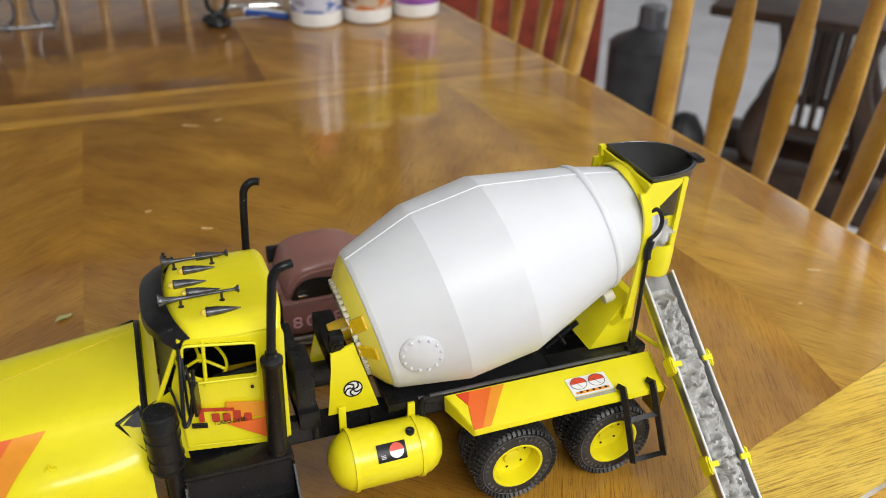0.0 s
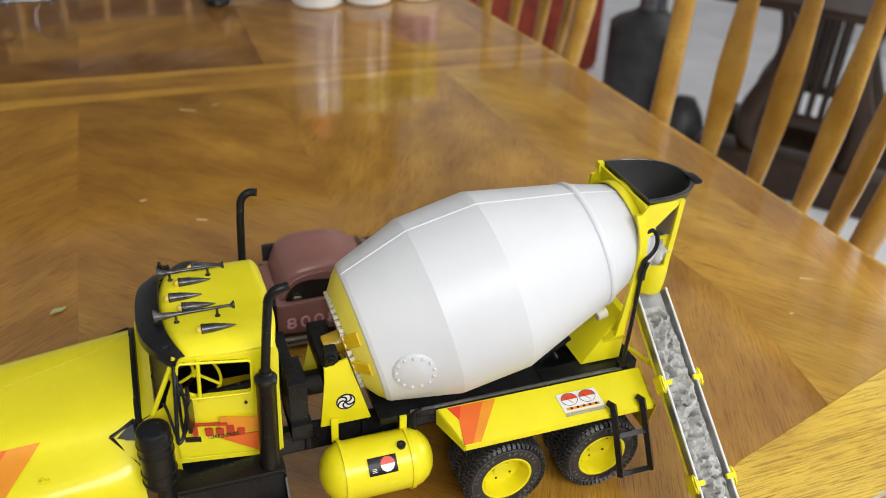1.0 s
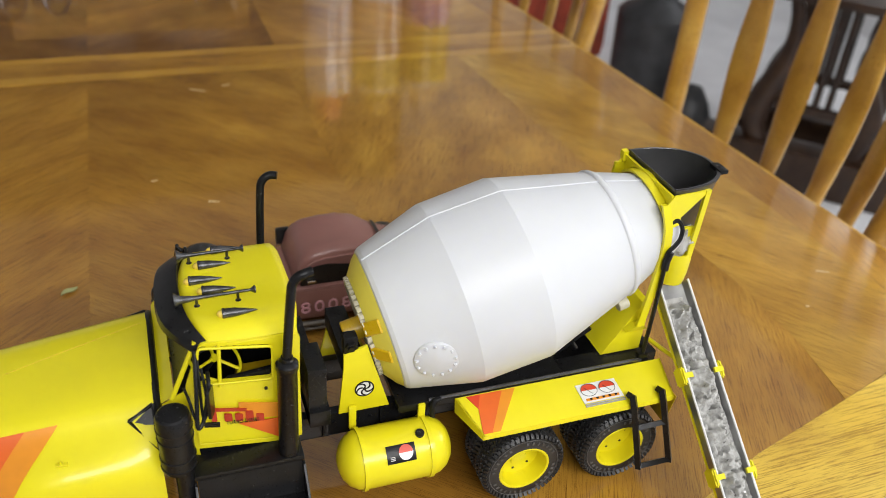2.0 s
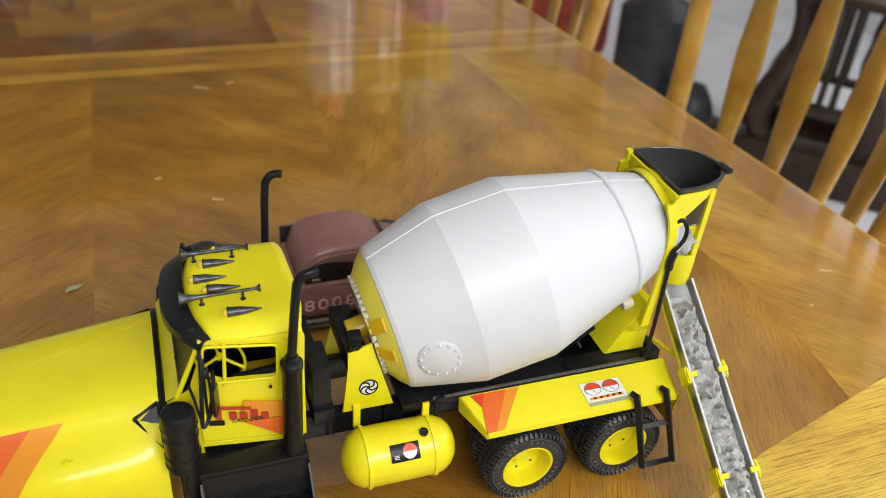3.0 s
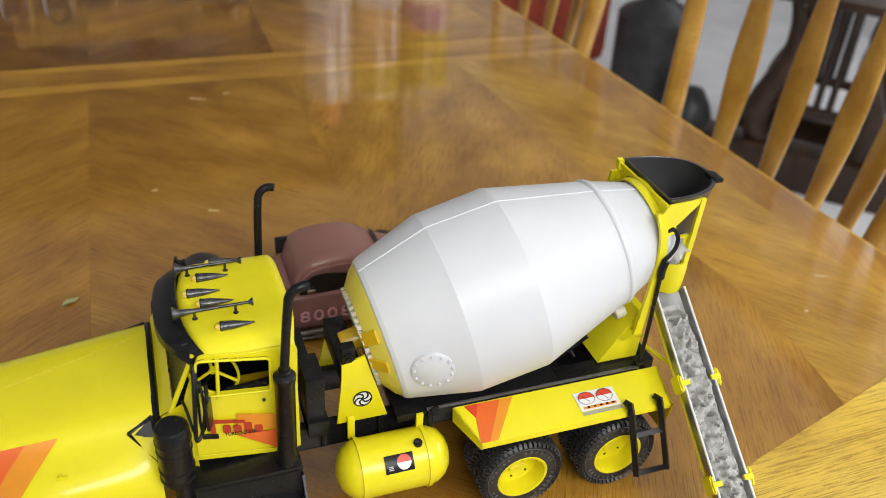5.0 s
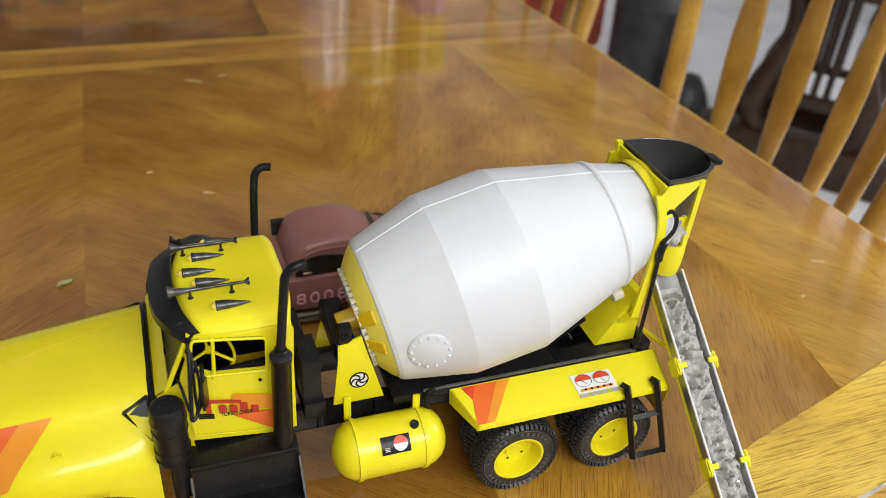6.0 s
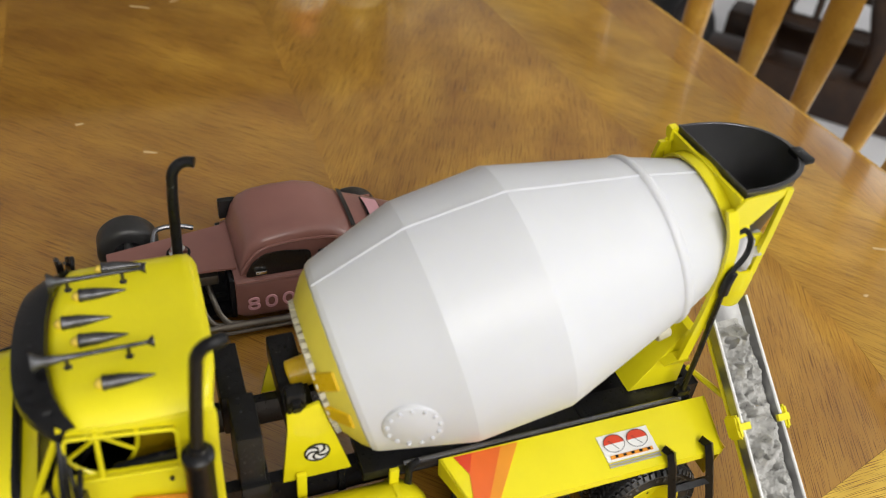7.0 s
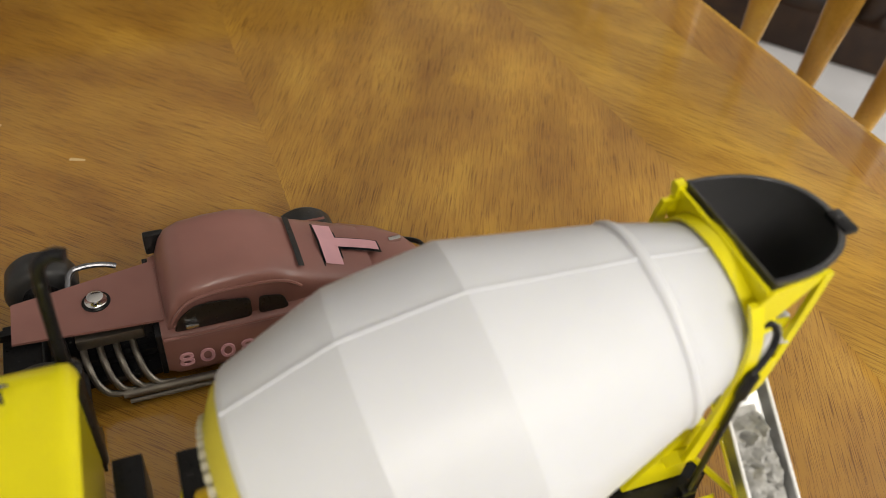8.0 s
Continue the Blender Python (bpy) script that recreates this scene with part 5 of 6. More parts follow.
def chute_section(q, k=1.0, w=0.0095, h=0.0066, t=0.0009):
    prof = [(-w, h), (-w + t, h), (-w + t + 0.0006, 0.0018), (-w + 0.0035, t), (w - 0.0035, t), (w - t - 0.0006, 0.0018), (w - t, h), (w, h), (w - 0.0002, 0.0012), (w - 0.0030, 0.0), (-w + 0.0030, 0.0), (-w + 0.0002, 0.0012)]
    return [q + cs * (a * k) + cn * b for a, b in prof]


length = (C1 - C0).length
chute = part("chute", add_loft(B(), [chute_section(C0 + cd * (length * k / 8), 0.93 + 0.09 * k / 8) for k in range(9)]), BARE, truck, "silver discharge chute carrying wet concrete", 30)
bm = B()
NX, NL = 26, 260
grid = []
for i in range(NL + 1):
    t = i / NL
    row = []
    for j in range(NX + 1):
        a = -1 + 2 * j / NX
        q = C0 + cd * (length * (0.055 + 0.945 * t)) + cs * (a * 0.0082 * (0.93 + 0.09 * t))
        f = noise.noise(V(a * 1.5, t * 19, 0.4)) + 0.5 * noise.noise(V(a * 3.2, t * 43, 7.7))
        billow = 1 - 2.2 * abs(noise.noise(V(a * 2.4 + 5, t * 33, 3.3)))
        pit = max(0, noise.noise(V(a * 2.9, t * 38, 11.0)) - 0.16) * 4.0
        fray = 1 - 0.5 * abs(a) ** 6 - 0.85 * max(0, -a - 0.30)
        ease = min(1, max(0, t - 0.02) * 26)
        lift = 0.0010 + 0.0012 * ease + 0.0054 * ease * fray * (0.70 + 1.0 * f + 0.40 * billow - pit) + 0.0007 * noise.noise(V(a * 9, t * 125, 2)) * ease
        row.append(q + cn * max(0.0006, lift))
    grid.append(row)
add_loft(bm, grid, closed=False, cap=False)
part("concrete_flow", bm, CONCRETE, chute, "lumpy grey concrete lying in the chute", 80)
for k, dist in ((0, 0.0480), (1, 0.0975)):
    q = C0 + cd * dist
    for s in (-1, 1):
        bm = B()
        c0 = q + cs * (s * 0.0106) + cn * 0.0036
        m = Matrix((( *cs, 0), (*cd, 0), (*cn, 0), (0, 0, 0, 1))).transposed()
        m.translation = c0
        bmesh.ops.create_cube(bm, size=1.0, matrix=m @ Matrix.Diagonal((0.0022, 0.0090, 0.0085, 1)))
        bmesh.ops.bevel(bm, geom=bm.edges[:], offset=0.0008, segments=2, affect="EDGES")
        bmesh.ops.create_cube(bm, size=1.0, matrix=m @ Matrix.Translation((-s * 0.0018, 0, 0.004)) @ Matrix.Diagonal((0.0050, 0.0026, 0.0016, 1)))
        part("chute_clip", bm, YELLOW, chute, "yellow chute hinge clip")
for s in (-1, 1):
    ends = [(C0 + cd * (length * k / 8) + cs * (s * 0.0091 * (0.93 + 0.09 * k / 8)) + cn * 0.0067) for k in range(9)]
    part("chute_edge", add_tube(B(), ends, 0.00065, 6), EDGE, chute, "bright worn chute edge")
bm = B()
for s in (-1, 1):
    add_tube(bm, [C0 + cs * (s * 0.0078) - cn * 0.0010 + cd * 0.004, C0 + cs * (s * 0.0082) - cn * 0.0010 + cd * (length - 0.002)], 0.0011, 8)
part("chute_rail", bm, YELLOW, chute)
part("chute_brace", add_tube(B(), [(0.0780, -0.0180, 0.0640), (0.0885, -0.0440, 0.0620)], 0.0012, 8), YELLOW, truck)

# ladder
bm = B()
lt = [(V(0.0530, -0.0505, 0.0570), V(0.0605, -0.0585, 0.0140)), (V(0.0695, -0.0505, 0.0570), V(0.0785, -0.0585, 0.0140))]
ladder = None
bm = B()
for a, b in lt:
    add_tube(bm, [a + V(0, 0.0035, -0.0015), a + V(0, 0, 0.0005), a + V(0.0005, -0.0020, -0.004), b], 0.0020, 4)
ladder = part("ladder", bm, BLACK, truck, "black plastic ladder on the rear fender")
for f in (0.42, 0.97):
    part("rung", add_tube(B(), [lt[0][0].lerp(lt[0][1], f) + V(0, -0.0003, 0), lt[1][0].lerp(lt[1][1], f) + V(0, -0.0003, 0)], 0.0018, 4), BLACK, ladder)


# ---- model race car ----
car = thing("toy_race_car", "matte mauve-brown model coupe race car with open engine", "model car", place=pose(-0.062, 0.1400, 0, 0, 0, 0.6))


def body_loft(stations, n=20, power=2.6):
    """Rings round the car: (x, half width, z low, z high, crown)."""
    rings = []
    for x, w, z0, z1, pw in stations:
        zc, h = (z0 + z1) / 2, (z1 - z0) / 2
        ring = []
        for k in range(n * 2):
            a = 2 * math.pi * k / (n * 2)
            c, s = math.cos(a), math.sin(a)
            ring.append(V(x, w * math.copysign(abs(c) ** (2 / pw), c), zc + h * math.copysign(abs(s) ** (2 / pw), s)))
        rings.append(ring)
    return rings


bm = B()
add_loft(bm, body_loft([(-0.0225, 0.0255, 0.006, 0.0315, 8), (-0.018, 0.0270, 0.005, 0.0318, 8), (0.0, 0.0275, 0.005, 0.0318, 8), (0.025, 0.0275, 0.005, 0.0318, 6), (0.050, 0.0270, 0.0055, 0.0325, 4.5), (0.066, 0.0265, 0.007, 0.0320, 4), (0.082, 0.0225, 0.009, 0.0290, 3.4), (0.094, 0.0165, 0.011, 0.0250, 3), (0.100, 0.009, 0.013, 0.021, 3)]))
body = part("body", bm, MAUVE, car, "matte mauve-brown coupe body", 40)
bm = B()
add_loft(bm, body_loft([(-0.0195, 0.0225, 0.026, 0.0340, 5), (-0.0165, 0.0225, 0.026, 0.0450, 5), (-0.0130, 0.0226, 0.026, 0.0505, 5), (-0.0070, 0.0227, 0.026, 0.0535, 5.2), (0.004, 0.0227, 0.026, 0.0548, 5.4), (0.016, 0.0226, 0.026, 0.0550, 5.4), (0.026, 0.0222, 0.026, 0.0530, 5), (0.033, 0.0218, 0.026, 0.0490, 3.8), (0.041, 0.0212, 0.026, 0.0450, 3.4), (0.056, 0.0205, 0.026, 0.0395, 3), (0.072, 0.0185, 0.022, 0.0335, 2.8)]))
part("greenhouse", bm, MAUVE, car, "rounded chopped roof", 50)
for s in (-1, 1):
    part("belt_moulding", add_tube(B(), [(-0.022, s * 0.0272, 0.0305), (0.06, s * 0.0274, 0.0308)], 0.0007, 6), MAUVE, car)
    part("drip_edge", add_tube(B(), smooth_path([(-0.0185, s * 0.0240, 0.0345), (-0.0130, s * 0.0236, 0.0430), (-0.0070, s * 0.0231, 0.0468), (0.004, s * 0.0226, 0.0482), (0.020, s * 0.0224, 0.0478), (0.031, s * 0.0220, 0.0450), (0.037, s * 0.0216, 0.0400)], 5), 0.0008, 6), MAUVE, car)


# Dark sheet on the closed roof shell stands in for the shaded opening.
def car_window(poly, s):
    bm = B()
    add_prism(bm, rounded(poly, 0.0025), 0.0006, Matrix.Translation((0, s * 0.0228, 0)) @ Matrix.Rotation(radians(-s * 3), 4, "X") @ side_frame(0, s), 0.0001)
    return part("side_window", bm, SHADE_FILL, car, "dark sheet for the shade inside the open side window")


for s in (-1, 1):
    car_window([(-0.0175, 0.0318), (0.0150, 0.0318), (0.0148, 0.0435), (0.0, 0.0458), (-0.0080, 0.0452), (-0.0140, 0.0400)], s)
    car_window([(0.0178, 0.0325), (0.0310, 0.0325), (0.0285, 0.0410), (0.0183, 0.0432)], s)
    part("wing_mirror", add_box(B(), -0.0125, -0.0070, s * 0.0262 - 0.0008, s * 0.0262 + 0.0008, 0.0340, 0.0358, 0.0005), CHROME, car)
# Dark strip laid on the roof for the shade in the window slot.
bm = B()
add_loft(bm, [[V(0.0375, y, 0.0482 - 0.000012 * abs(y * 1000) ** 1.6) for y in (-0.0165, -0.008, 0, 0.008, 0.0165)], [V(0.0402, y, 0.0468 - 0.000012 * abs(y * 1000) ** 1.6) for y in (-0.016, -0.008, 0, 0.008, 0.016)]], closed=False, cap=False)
part("rear_window", bm, SHADE_FILL, car, "narrow dark strip for the shaded rear window slot")

def deck_z(x):
    st = [(0.042, 0.0455), (0.056, 0.0395), (0.072, 0.0340), (0.082, 0.0295), (0.094, 0.0255)]
    for (a, za), (b, zb) in zip(st, st[1:]):
        if x <= b:
            return za + (zb - za) * (x - a) / (b - a)
    return 0.0255


def deck_strip(x0, x1, y0, y1, lift, mat, label=""):
    bm = B()
    n = 8
    add_loft(bm, [[V(x0 + (x1 - x0) * i / n, y, deck_z(x0 + (x1 - x0) * i / n) + lift - 12 * y * y) for y in (y0, (y0 + y1) / 2, y1)] for i in range(n + 1)], closed=False, cap=False)
    return part("deck_mark", bm, mat, car, label)


for lift, grow, mat in ((0.0012, 0.001, BLACK), (0.0017, 0.0, PINK)):
    deck_strip(0.0505 - grow, 0.0585 + grow, -0.013 - grow, 0.013 + grow, lift, mat)
    deck_strip(0.0575, 0.078 + grow, -0.0030 - grow, 0.0030 + grow, lift, mat)
# hood plate, filler and engine
bm = B()
top = [V(-0.0790, -0.0120, 0.0310), V(-0.0790, 0.0100, 0.0310), V(-0.0205, 0.0185, 0.0330), V(-0.0205, -0.0175, 0.0330)]
add_loft(bm, [[p - V(0, 0, 0.0012) for p in top], top])
part("hood_plate", bm, MAUVE, car, "flat mauve-brown hood plate")
bm = B()
add_lathe(bm, [(0, 0.0046), (0.0015, 0.0046), (0.0020, 0.0040), (0.0038, 0.0034), (0.0046, 0.0020), (0.0048, 0.0)], (-0.0455, 0.0010, 0.0318), (0, 0, 1), 24)
part("air_scoop", bm, CHROME, car, "round chrome scoop on the hood")
part("scoop_base", add_cyl(B(), (-0.0455, 0.0010, 0.0312), (-0.0455, 0.0010, 0.0326), 0.0058, 24), BLACK, car)
part("firewall", add_box(B(), -0.0250, -0.0226, -0.0240, 0.0240, 0.0060, 0.0300, 0.0004), BLACK, car)
part("chassis_floor", add_box(B(), -0.0880, -0.0220, -0.0215, 0.0215, 0.0040, 0.0075, 0.0005), BLACK, car)
part("engine_block", add_box(B(), -0.0600, -0.0240, -0.0110, 0.0110, 0.0080, 0.0290, 0.001), BLACK, car)
for s in (-1, 1):
    part("valve_cover", add_box(B(), -0.0560, -0.0290, s * 0.0135 - 0.0025, s * 0.0135 + 0.0025, 0.0225, 0.0285, 0.0012), PIPE, car)
    for k in range(4):
        x = -0.0540 + k * 0.0065
        pts = smooth_path([(x, s * 0.0150, 0.0215), (x + 0.001, s * 0.0225, 0.0205), (x + 0.003, s * 0.0275, 0.0140), (x + 0.007, s * 0.0300, 0.0090), (x + 0.014, s * 0.0305, 0.0078)], 5)
        part("header_pipe", add_tube(B(), pts, 0.0015, 10), PIPE, car, "dull steel exhaust header")
    part("side_pipe", add_cyl(B(), (-0.0420, s * 0.0310, 0.0075), (0.0080, s * 0.0320, 0.0070), 0.0021, 12), PIPE, car)
    part("frame_rail", add_box(B(), -0.0900, 0.0, s * 0.0125 - 0.0018, s * 0.0125 + 0.0018, 0.0090, 0.0130, 0.0005), BLACK, car)
    part("nerf_bar", add_tube(B(), [(-0.0400, s * 0.0330, 0.0045), (0.0300, s * 0.0335, 0.0045)], 0.0011, 8), PIPE, car)
    for k, digit in enumerate("8008"):
        letters(digit, 0.0112, 0.0004, Matrix.Translation((-s * (-0.0145 + 0.0086 * k), s * 0.0281, 0.0165)) @ Matrix.Rotation(radians(90), 4, "X") @ (Matrix() if s < 0 else Matrix.Rotation(radians(180), 4, "Y")), PINK, car, "race_digit", "pink painted race number digit", 1.25)
part("far_header", add_tube(B(), smooth_path([(-0.057, 0.017, 0.0270), (-0.055, 0.0235, 0.0300), (-0.050, 0.0255, 0.0305), (-0.042, 0.0255, 0.0300), (-0.036, 0.0250, 0.0280)], 6), 0.0013, 10), GUNMETAL, car, "dull steel exhaust pipe beside the hood")
# Dark box added for a dark spot beside the far roof front.
part("side_vent", add_box(B(), -0.0225, -0.0135, 0.0225, 0.0262, 0.0330, 0.0440, 0.001), SHADE_FILL, car)
bm = B()
add_tube(bm, [(-0.0900, -0.0180, 0.0120), (-0.0980, -0.0180, 0.0120), (-0.0980, 0.0200, 0.0120), (-0.0900, 0.0200, 0.0120)], 0.0011, 8)
add_tube(bm, [(-0.0980, -0.0180, 0.0120), (-0.0980, -0.0180, 0.0230), (-0.0980, 0.0200, 0.0230), (-0.0980, 0.0200, 0.0120)], 0.0011, 8)
part("front_bumper", bm, BLACK, car, "black tube front bumper")
part("rear_bumper", add_tube(B(), smooth_path([(0.096, -0.018, 0.016), (0.104, -0.012, 0.017), (0.105, 0, 0.017), (0.104, 0.012, 0.017), (0.096, 0.018, 0.016)], 4), 0.0013, 8), BLACK, car)
part("fuel_cap", add_box(B(), 0.0860, 0.0920, 0.0060, 0.0085, 0.0265, 0.0285, 0.0005), CHROME, car)
for wx, r, w in ((-0.0690, 0.0155, 0.0165), (0.0510, 0.0155, 0.0180)):
    for s in (-1, 1):
        ob = new("wheel")
        ob.parent = car
        ob.location = (wx, s * (0.0345 if wx < 0 and s > 0 else 0.0310), r)
        bm = B()
        add_lathe(bm, [(-w / 2, 0.0080), (-w / 2, 0.0110), (-w / 2 + 0.0012, r * 0.93), (-w / 2 + 0.003, r), (w / 2 - 0.003, r), (w / 2 - 0.0012, r * 0.93), (w / 2, 0.0110), (w / 2, 0.0080)], (0, 0, 0), (0, 1, 0), 40, cap=False)
        part("tyre", bm, RUBBER, ob, "smooth black slick tyre", 50)
        part("rim", add_lathe(B(), [(-w / 2 + 0.001, 0.0082), (-w / 2 + 0.004, 0.0070), (0, 0.0060), (0.0, 0.0), (w / 2 - 0.004, 0.0070), (w / 2 - 0.001, 0.0082)], (0, 0, 0), (0, 1, 0), 28, cap=False), GUNMETAL, ob)
        part("hub", add_cyl(B(), (0, -w / 2, 0), (0, w / 2, 0), 0.0022, 14, edge=0.0004), SILVER, ob)
    part("axle", add_cyl(B(), (wx, -0.03, r), (wx, 0.03, r), 0.0018, 12), BLACK, car)

# ---- bottles at the far end of the table ----
BOTTLE_WHITE = plastic("white_bottle_plastic", (0.86, 0.86, 0.84), 0.25, coat=1.0, var=0.03)


def label_material(name, a, b, c, bands=2.2):
    m, nt, p = nodes_of(name)
    co = nt.nodes.new("ShaderNodeTexCoord").outputs["Object"]
    f = noise_node(nt, co, 26, 3, 0.5, (1.0, 1.0, bands))
    col = ramp(nt, f, (0.40, a), (0.44, b), (0.56, b), (0.60, c))
    nt.links.new(col, p.inputs["Base Color"])
    p.inputs["Roughness"].default_value = 0.2
    p.inputs["Coat Weight"].default_value = 1.0
    p.inputs["Coat Roughness"].default_value = 0.05
    return m


YELLOW_LABEL = plastic("yellow_label", (0.62, 0.50, 0.02), 0.3)
PAINT_SETS = (
    (0.0990, 0.8320, 0.0353, label_material("blue_white_label", (0.10, 0.16, 0.42), (0.55, 0.57, 0.66), (0.30, 0.28, 0.36)), "white paint bottle with blue and white label", 0.140),
    (0.1700, 0.8310, 0.0345, label_material("orange_brown_label", (0.55, 0.16, 0.03), (0.50, 0.40, 0.30), (0.30, 0.13, 0.05)), "white paint bottle with orange and brown label", 0.100),
    (0.2430, 0.8400, 0.0345, label_material("purple_label", (0.20, 0.05, 0.30), (0.32, 0.10, 0.42), (0.48, 0.38, 0.55)), "white paint bottle with purple and yellow label", 0.058),
)
for bx, by, br, mat, lab, split in PAINT_SETS:
    bottle = thing("paint_bottle", lab, "bottle", "paint bottles on the table", pose(bx, by, 0))
    part("bottle_body", add_lathe(B(), [(0, br - 0.004), (0.002, br - 0.001), (0.005, br), (0.148, br)], (0, 0, 0), (0, 0, 1), 48), BOTTLE_WHITE, bottle, sharp=50)
    top = VERMILION if bx < 0.15 else (YELLOW_DEEP if bx < 0.2 else GREY)
    part("shoulder", add_lathe(B(), [(0.1482, br - 0.0006), (0.158, br - 0.005), (0.164, 0.016), (0.166, 0.015)], (0, 0, 0), (0, 0, 1), 48, cap=False), top, bottle)
    part("label", add_lathe(B(), [(0.020, br + 0.0004), (split, br + 0.0004)], (0, 0, 0), (0, 0, 1), 48, cap=False), mat, bottle)
    part("label_band", add_lathe(B(), [(split + 0.0002, br + 0.0004), (0.144, br + 0.0004)], (0, 0, 0), (0, 0, 1), 48, cap=False), YELLOW_LABEL, bottle)
    part("cap", add_lathe(B(), [(0.166, 0.016), (0.168, 0.018), (0.192, 0.017), (0.194, 0.014), (0.194, 0.0)], (0, 0, 0), (0, 0, 1), 32, cap=False), top, bottle)

# ---- loose tools by the bottles ----
BLUE = plastic("blue_plastic", (0.02, 0.08, 0.35), 0.3)
sc = thing("scissors", "small scissors with black ring handles", "scissors", place=pose(-0.02, 0.862, 0, 0, 0, 8))
for s in (-1, 1):
    bm = B()
    add_tube(bm, [(-0.012 + 0.013 * math.cos(a), s * 0.013 + 0.011 * math.sin(a), 0.0045) for a in (2 * math.pi * k / 28 for k in range(29))], 0.0035, 8)
    part("handle", bm, BLACK, sc)
    part("blade", add_prism(B(), [(0.0, s * 0.004), (0.070, s * 0.001), (0.072, 0.0), (0.0, -s * 0.003)], 0.0014, pose(0, 0, 0.002 + 0.0015 * (s > 0))), CHROME, sc)
clamp = thing("locking_forceps", "silver locking forceps with blue grips", "forceps", place=pose(-0.016, 0.918, 0, 0, 0, 4))
for s in (-1, 1):
    part("arm", add_tube(B(), smooth_path([(0.0, s * 0.010, 0.006), (0.022, s * 0.004, 0.006), (0.050, -s * 0.003, 0.006), (0.082, -s * 0.008, 0.005)], 6), 0.0028, 10), CHROME, clamp)
    part("grip", add_tube(B(), smooth_path([(0.026, -0.022 + s * 0.007, 0.0045), (0.048, -0.036 + s * 0.009, 0.0045), (0.074, -0.064 + s * 0.007, 0.0045)], 5), 0.0042, 10), BLUE if s < 0 else BOTTLE_WHITE, clamp)
part("ring_handle", add_tube(B(), [(-0.010 + 0.014 * math.cos(a), -0.012, 0.021 + 0.018 * math.sin(a)) for a in (2 * math.pi * k / 28 for k in range(29))], 0.0032, 8), BLACK, clamp)
st = thing("wire_stand", "bent dark metal wire stand", "stand", place=pose(-0.268, 0.905, 0))
for k, x in enumerate((-0.03, 0.022)):
    part("wire_loop", add_tube(B(), smooth_path([(x, 0, 0.0015), (x + 0.014, 0.002, 0.012), (x + 0.016, 0.004, 0.035), (x + 0.002, 0.006, 0.052), (x - 0.012, 0.006, 0.040), (x - 0.012, 0.004, 0.016), (x - 0.002, 0.002, 0.0015), (x + 0.010, -0.012, 0.0015)], 6), 0.0022, 8), GUNMETAL, st)
part("wire_base", add_tube(B(), [(-0.034, 0, 0.0015), (0.030, 0.0, 0.0015)], 0.0022, 8), GUNMETAL, st)

# crumb of leaf and flecks on the table top
LEAF_MAT = plastic("dry_leaf", (0.34, 0.34, 0.14), 0.7, var=0.3)
FLECK = plastic("pale_fleck", (0.62, 0.45, 0.22), 0.6, var=0.2)
bm = B()
add_loft(bm, [[V(-0.006 + 0.012 * i / 6, (0.0026 * math.sin(math.pi * i / 6) + 0.0002) * k, 0.0005 + 0.0012 * abs(k) + 0.0006 * math.sin(i)) for k in (-1, 0, 1)] for i in range(7)], closed=False, cap=False)
lf = tagged(link_mesh("leaf_scrap", bm, LEAF_MAT), "small dry green-brown leaf scrap on the table", "leaf")
lf.matrix_world = pose(-0.2150, 0.1880, 0, 0, 0, 35)
for fx, fy, rz, ln in ((-0.1130, 0.2840, -20, 0.0085), (-0.1540, 0.3270, 10, 0.005), (-0.1030, 0.5020, -25, 0.016), (-0.075, 0.510, 20, 0.008), (0.300, 0.083, -25, 0.010), (0.26, 0.05, 0, 0.003)):
    bm = B()
    add_prism(bm, rounded([(-ln / 2, -0.0011), (ln / 2, -0.0006), (ln / 2, 0.0007), (-ln / 2, 0.0011)], 0.0005, 2), 0.0003)
    fl = tagged(link_mesh("wood_fleck", bm, FLECK), "tiny pale chip lying on the table", "chip", "chips on the table")
    fl.matrix_world = pose(fx, fy, 0, 0, 0, rz)


# ---- chairs ----
def spindle(base, top, wide, thick, parent, tangent, name="spindle", bulge=0.62, even=False):
    base, top = Vector(base), Vector(top)
    rings = []
    t = Vector(tangent).normalized()
    up = (top - base).normalized()
    nrm = t.cross(up).normalized()
    for k in range(25):
        f = k / 24
        w = 0.88 - 0.20 * abs(f - 0.5) if even else 0.42 + 0.58 * math.exp(-((f - bulge) / 0.16) ** 2)
        th = 0.9 if even else 1.0 - 0.35 * math.exp(-((f - bulge) / 0.17) ** 2)
        c = base.lerp(top, f) + nrm * (0.010 * math.sin(math.pi * f))
        rings.append([c + t * (wide * w * math.cos(a)) + nrm * (thick * th * math.sin(a)) for a in (2 * math.pi * j / 14 for j in range(14))])
    ob = part(name, add_loft(B(), rings), CHAIR_OAK, parent, sharp=60)
    return ob


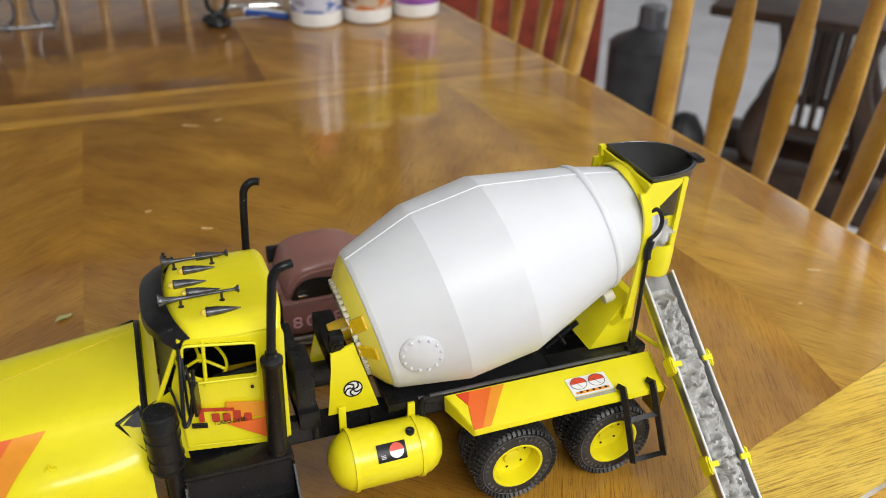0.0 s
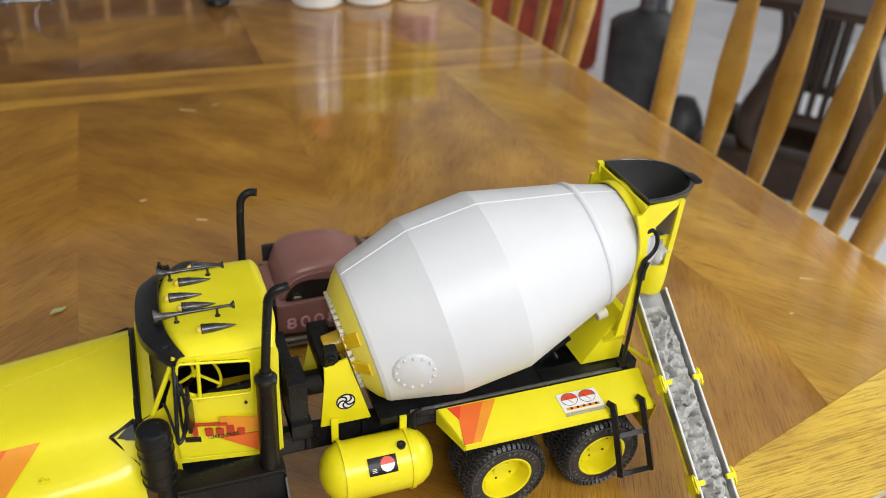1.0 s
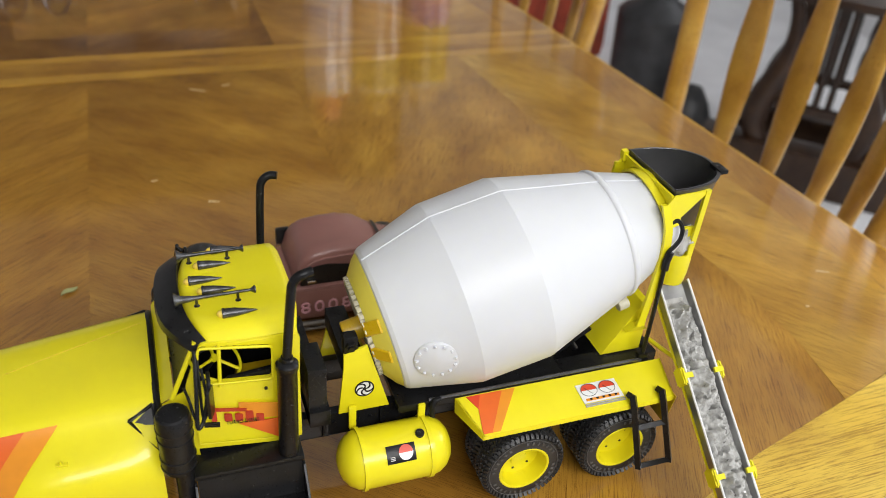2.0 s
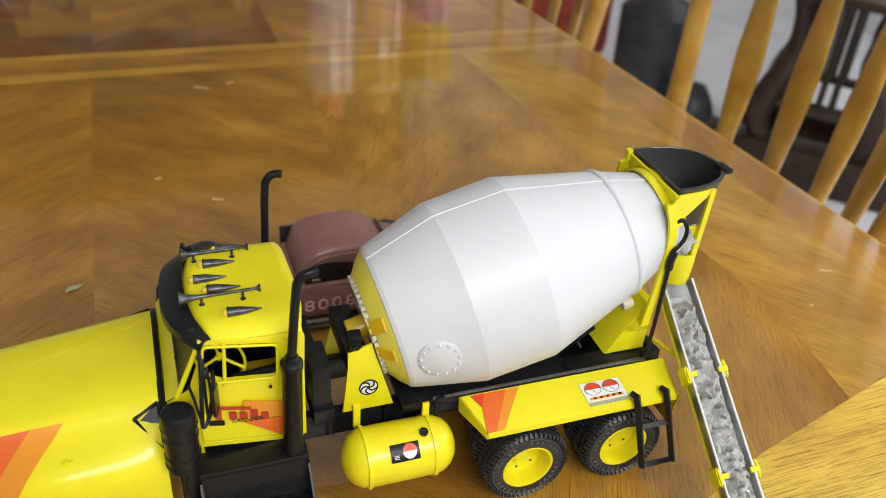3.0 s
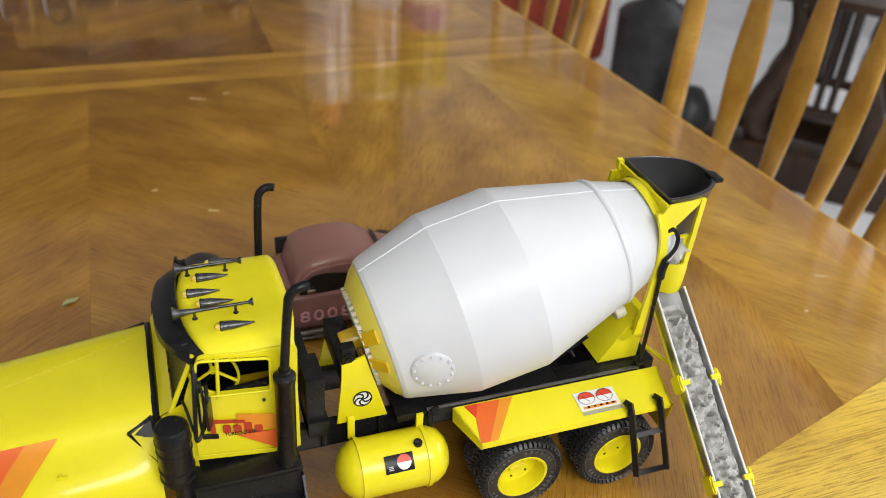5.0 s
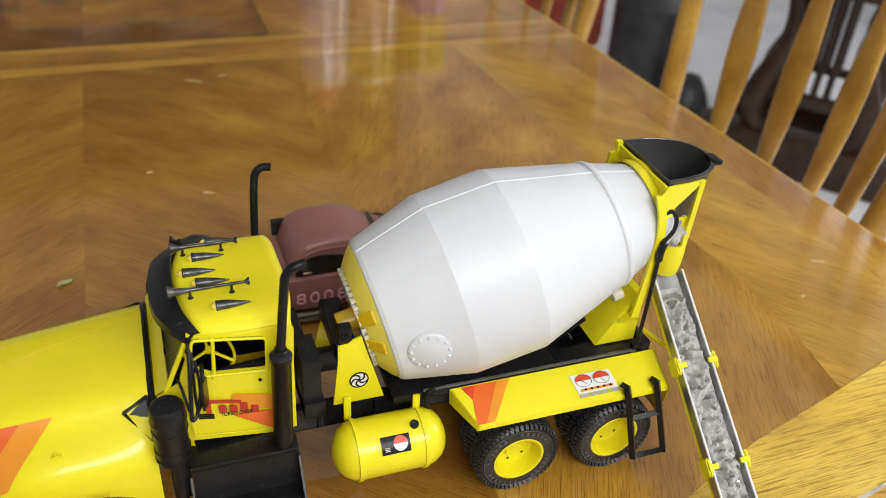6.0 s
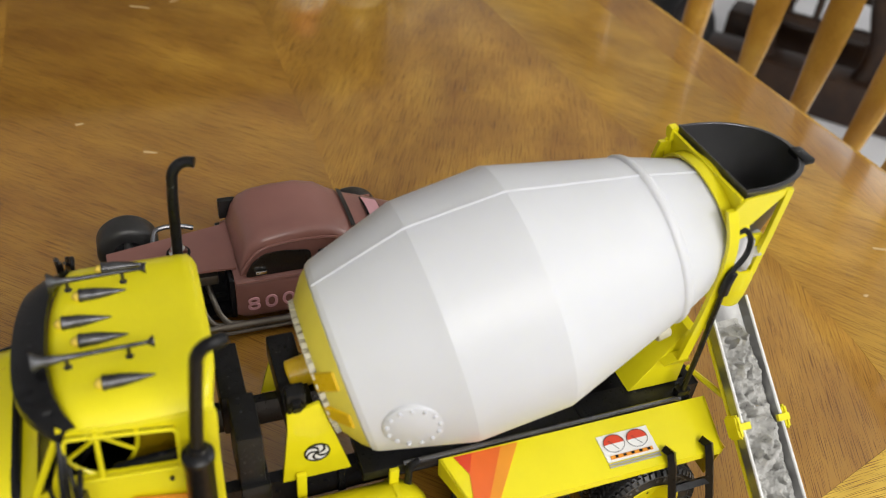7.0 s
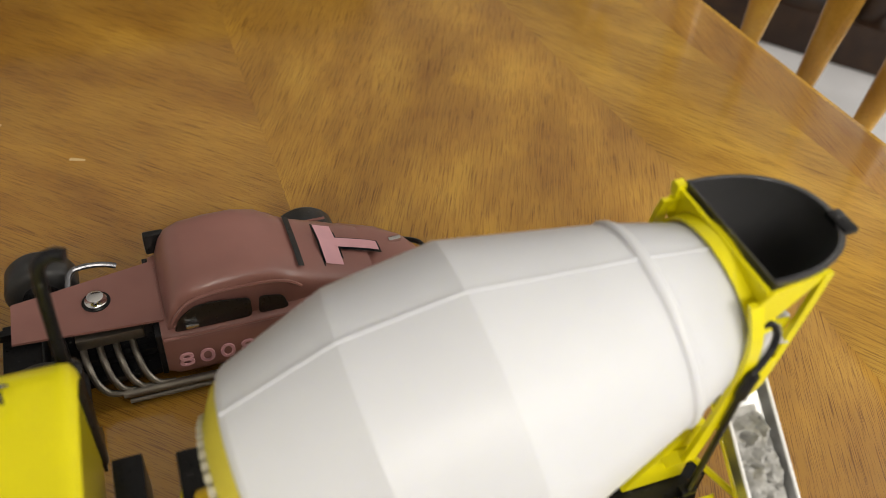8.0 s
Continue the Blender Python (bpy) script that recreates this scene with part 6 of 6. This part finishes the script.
def dining_chair(m):
    """Back bowed away from the table; its own origin on the floor, the back towards +x."""
    ch = thing("dining_chair", "golden oak arrow-back dining chair pushed to the table", "chair", "oak chairs round the table", m)
    ys = [-0.168, -0.108, -0.046, 0.030, 0.099, 0.168]
    xs = [0.000, 0.026, 0.044, 0.044, 0.028, 0.000]
    for i, (x, y) in enumerate(zip(xs, ys)):
        tx = (xs[min(i + 1, 5)] - xs[max(i - 1, 0)], ys[min(i + 1, 5)] - ys[max(i - 1, 0)], 0)
        outer = i in (0, 5)
        spindle((x - 0.008, y * 0.80, 0.44), (x + 0.055, y * 1.15, 1.0), 0.0180 if not outer else 0.0150, 0.0085 if not outer else 0.0145, ch, tx, "post" if outer else "spindle", 0.60, outer)
    rings = []
    for k in range(21):
        v = -1 + 2 * k / 20
        y = 0.225 * v
        x = 0.057 + 0.044 * (1 - v * v)
        rings.append([V(x - 0.011, y, 0.975), V(x + 0.009, y, 0.975), V(x + 0.022, y, 1.05 - 0.012 * v * v), V(x + 0.006, y, 1.055 - 0.012 * v * v)])
    part("crest_rail", add_loft(B(), rings), CHAIR_OAK, ch, sharp=40)
    seat = rounded([(-0.42, -0.21), (0.03, -0.19), (0.05, 0.0), (0.03, 0.19), (-0.42, 0.21)], 0.05, 6)
    part("seat", add_prism(B(), seat, 0.035, pose(0, 0, 0.415), 0.008), CHAIR_OAK, ch)
    for x, y, kx, ky in ((-0.36, -0.16, -0.04, -0.03), (-0.36, 0.16, -0.04, 0.03), (0.0, -0.14, 0.06, -0.03), (0.0, 0.14, 0.06, 0.03)):
        part("leg", add_tube(B(), [(x + kx, y + ky, 0), (x + kx * 0.6, y + ky * 0.6, 0.16), (x + kx * 0.3, y + ky * 0.3, 0.30), (x, y, 0.42)], 0.015, 14, [0.012, 0.019, 0.015, 0.017]), CHAIR_OAK, ch)
    for y in (-0.172, 0.172):
        part("stretcher", add_tube(B(), [(-0.385, y, 0.18), (0.038, y, 0.18)], 0.009, 10), CHAIR_OAK, ch)
    return ch


chair = dining_chair(pose(0.414, 0.333, FLOOR_Z))
copy_thing(chair, pose(0.420, 0.905, FLOOR_Z))
copy_thing(chair, pose(-0.150, 1.420, FLOOR_Z, 0, 0, 90))


# dark side table with lyre-shaped legs, black bin and red bag beyond
def lyre_table(m):
    tb = thing("side_table", "dark walnut side table with lyre-shaped legs", "table", "", m)
    part("tabletop", add_box(B(), -0.06, 0.34, -0.30, 0.30, 0.57, 0.60, 0.008), DARK_WOOD, tb)
    for x in (0.0, 0.26):
        for s in (-1, 1):
            path = smooth_path([(x, s * 0.118, 0.570), (x, s * 0.100, 0.50), (x, s * 0.094, 0.42), (x, s * 0.110, 0.34), (x, s * 0.138, 0.25), (x, s * 0.140, 0.17), (x, s * 0.108, 0.09), (x, s * 0.092, 0.05), (x, s * 0.140, 0.0)], 5)
            wide = [0.016 + 0.020 * math.sin(math.pi * min(1, k / (len(path) - 1) * 1.0)) ** 2 for k in range(len(path))]
            part("lyre_leg", add_tube(B(), path, 0.02, 12, wide), DARK_WOOD, tb)
        part("plinth", add_box(B(), x - 0.05, x + 0.05, -0.27, 0.27, 0.0, 0.13, 0.01), DARK_WOOD, tb)
        part("rail", add_box(B(), x - 0.012, x + 0.012, -0.16, 0.16, 0.235, 0.262, 0.004), DARK_WOOD, tb)
        for y in (-0.032, 0.0, 0.032):
            part("rod", add_cyl(B(), (x, y, 0.262), (x, y, 0.57), 0.009, 12), DARK_WOOD, tb)
    return tb


lyre_table(pose(1.52, 1.345, FLOOR_Z, 0, 0, 42) @ Matrix.Diagonal((1, 1, 0.885, 1)))
BIN_BLACK = plastic("dark_grey_metal", (0.05, 0.05, 0.053), 0.45, var=0.3, scale=20, metal=0.3)
bowl = thing("floor_bowl", "dark metal bowl upside down on the floor", "bowl", place=pose(1.405, 1.715, FLOOR_Z))
part("bowl_body", add_lathe(B(), [(0, 0.072), (0.01, 0.076), (0.05, 0.072), (0.10, 0.056), (0.145, 0.030), (0.155, 0.0)], (0, 0, 0), (0, 0, 1), 28), BIN_BLACK, bowl, sharp=60)
RED_CLOTH = plastic("red_fabric", (0.26, 0.035, 0.014), 0.8, var=0.3, scale=20, bump=0.3)
bin_ = thing("waste_bin", "black metal bin standing on the floor", "bin", place=pose(1.392, 1.952, FLOOR_Z))
part("bin_body", add_lathe(B(), [(0, 0.105), (0.01, 0.118), (0.275, 0.124), (0.295, 0.122)], (0, 0, 0), (0, 0, 1), 28), BIN_BLACK, bin_)
part("lid", add_lathe(B(), [(0.295, 0.125), (0.312, 0.108), (0.338, 0.055), (0.350, 0.045)], (0, 0, 0), (0, 0, 1), 28), BIN_BLACK, bin_)
part("lid_knob", add_cyl(B(), (0, 0, 0.345), (0, 0, 0.42), 0.042, 20, edge=0.008), GUNMETAL, bin_)
bag = thing("storage_bag", "dark red fabric bag standing on the floor", "bag", place=pose(1.15, 2.45, FLOOR_Z))
bm = B()
add_box(bm, -0.32, 0.30, -0.14, 0.14, 0, 0.46, 0.05)
part("bag_body", bm, RED_CLOTH, bag)

# Unseen cabinet added on the far wall to darken the table's reflection.
cab_ = thing("wall_cabinet", "unseen dark walnut cabinet, added for its reflection in the table", "cabinet", place=pose(-0.15, 3.38, FLOOR_Z + 1.42))
part("carcass", add_box(B(), -1.10, 1.10, -0.22, 0.215, 0.10, 0.95, 0.01), DARK_WOOD, cab_)
for k in range(4):
    x0 = -1.08 + k * 0.542
    door = part("cabinet_door", add_box(B(), x0, x0 + 0.53, -0.24, -0.2205, 0.14, 0.90, 0.006), DARK_WOOD, cab_)
    part("knob", add_cyl(B(), (x0 + (0.36 if k % 2 == 0 else 0.04), -0.265, 0.30), (x0 + (0.36 if k % 2 == 0 else 0.04), -0.24, 0.30), 0.012, 14, edge=0.002), GUNMETAL, door)
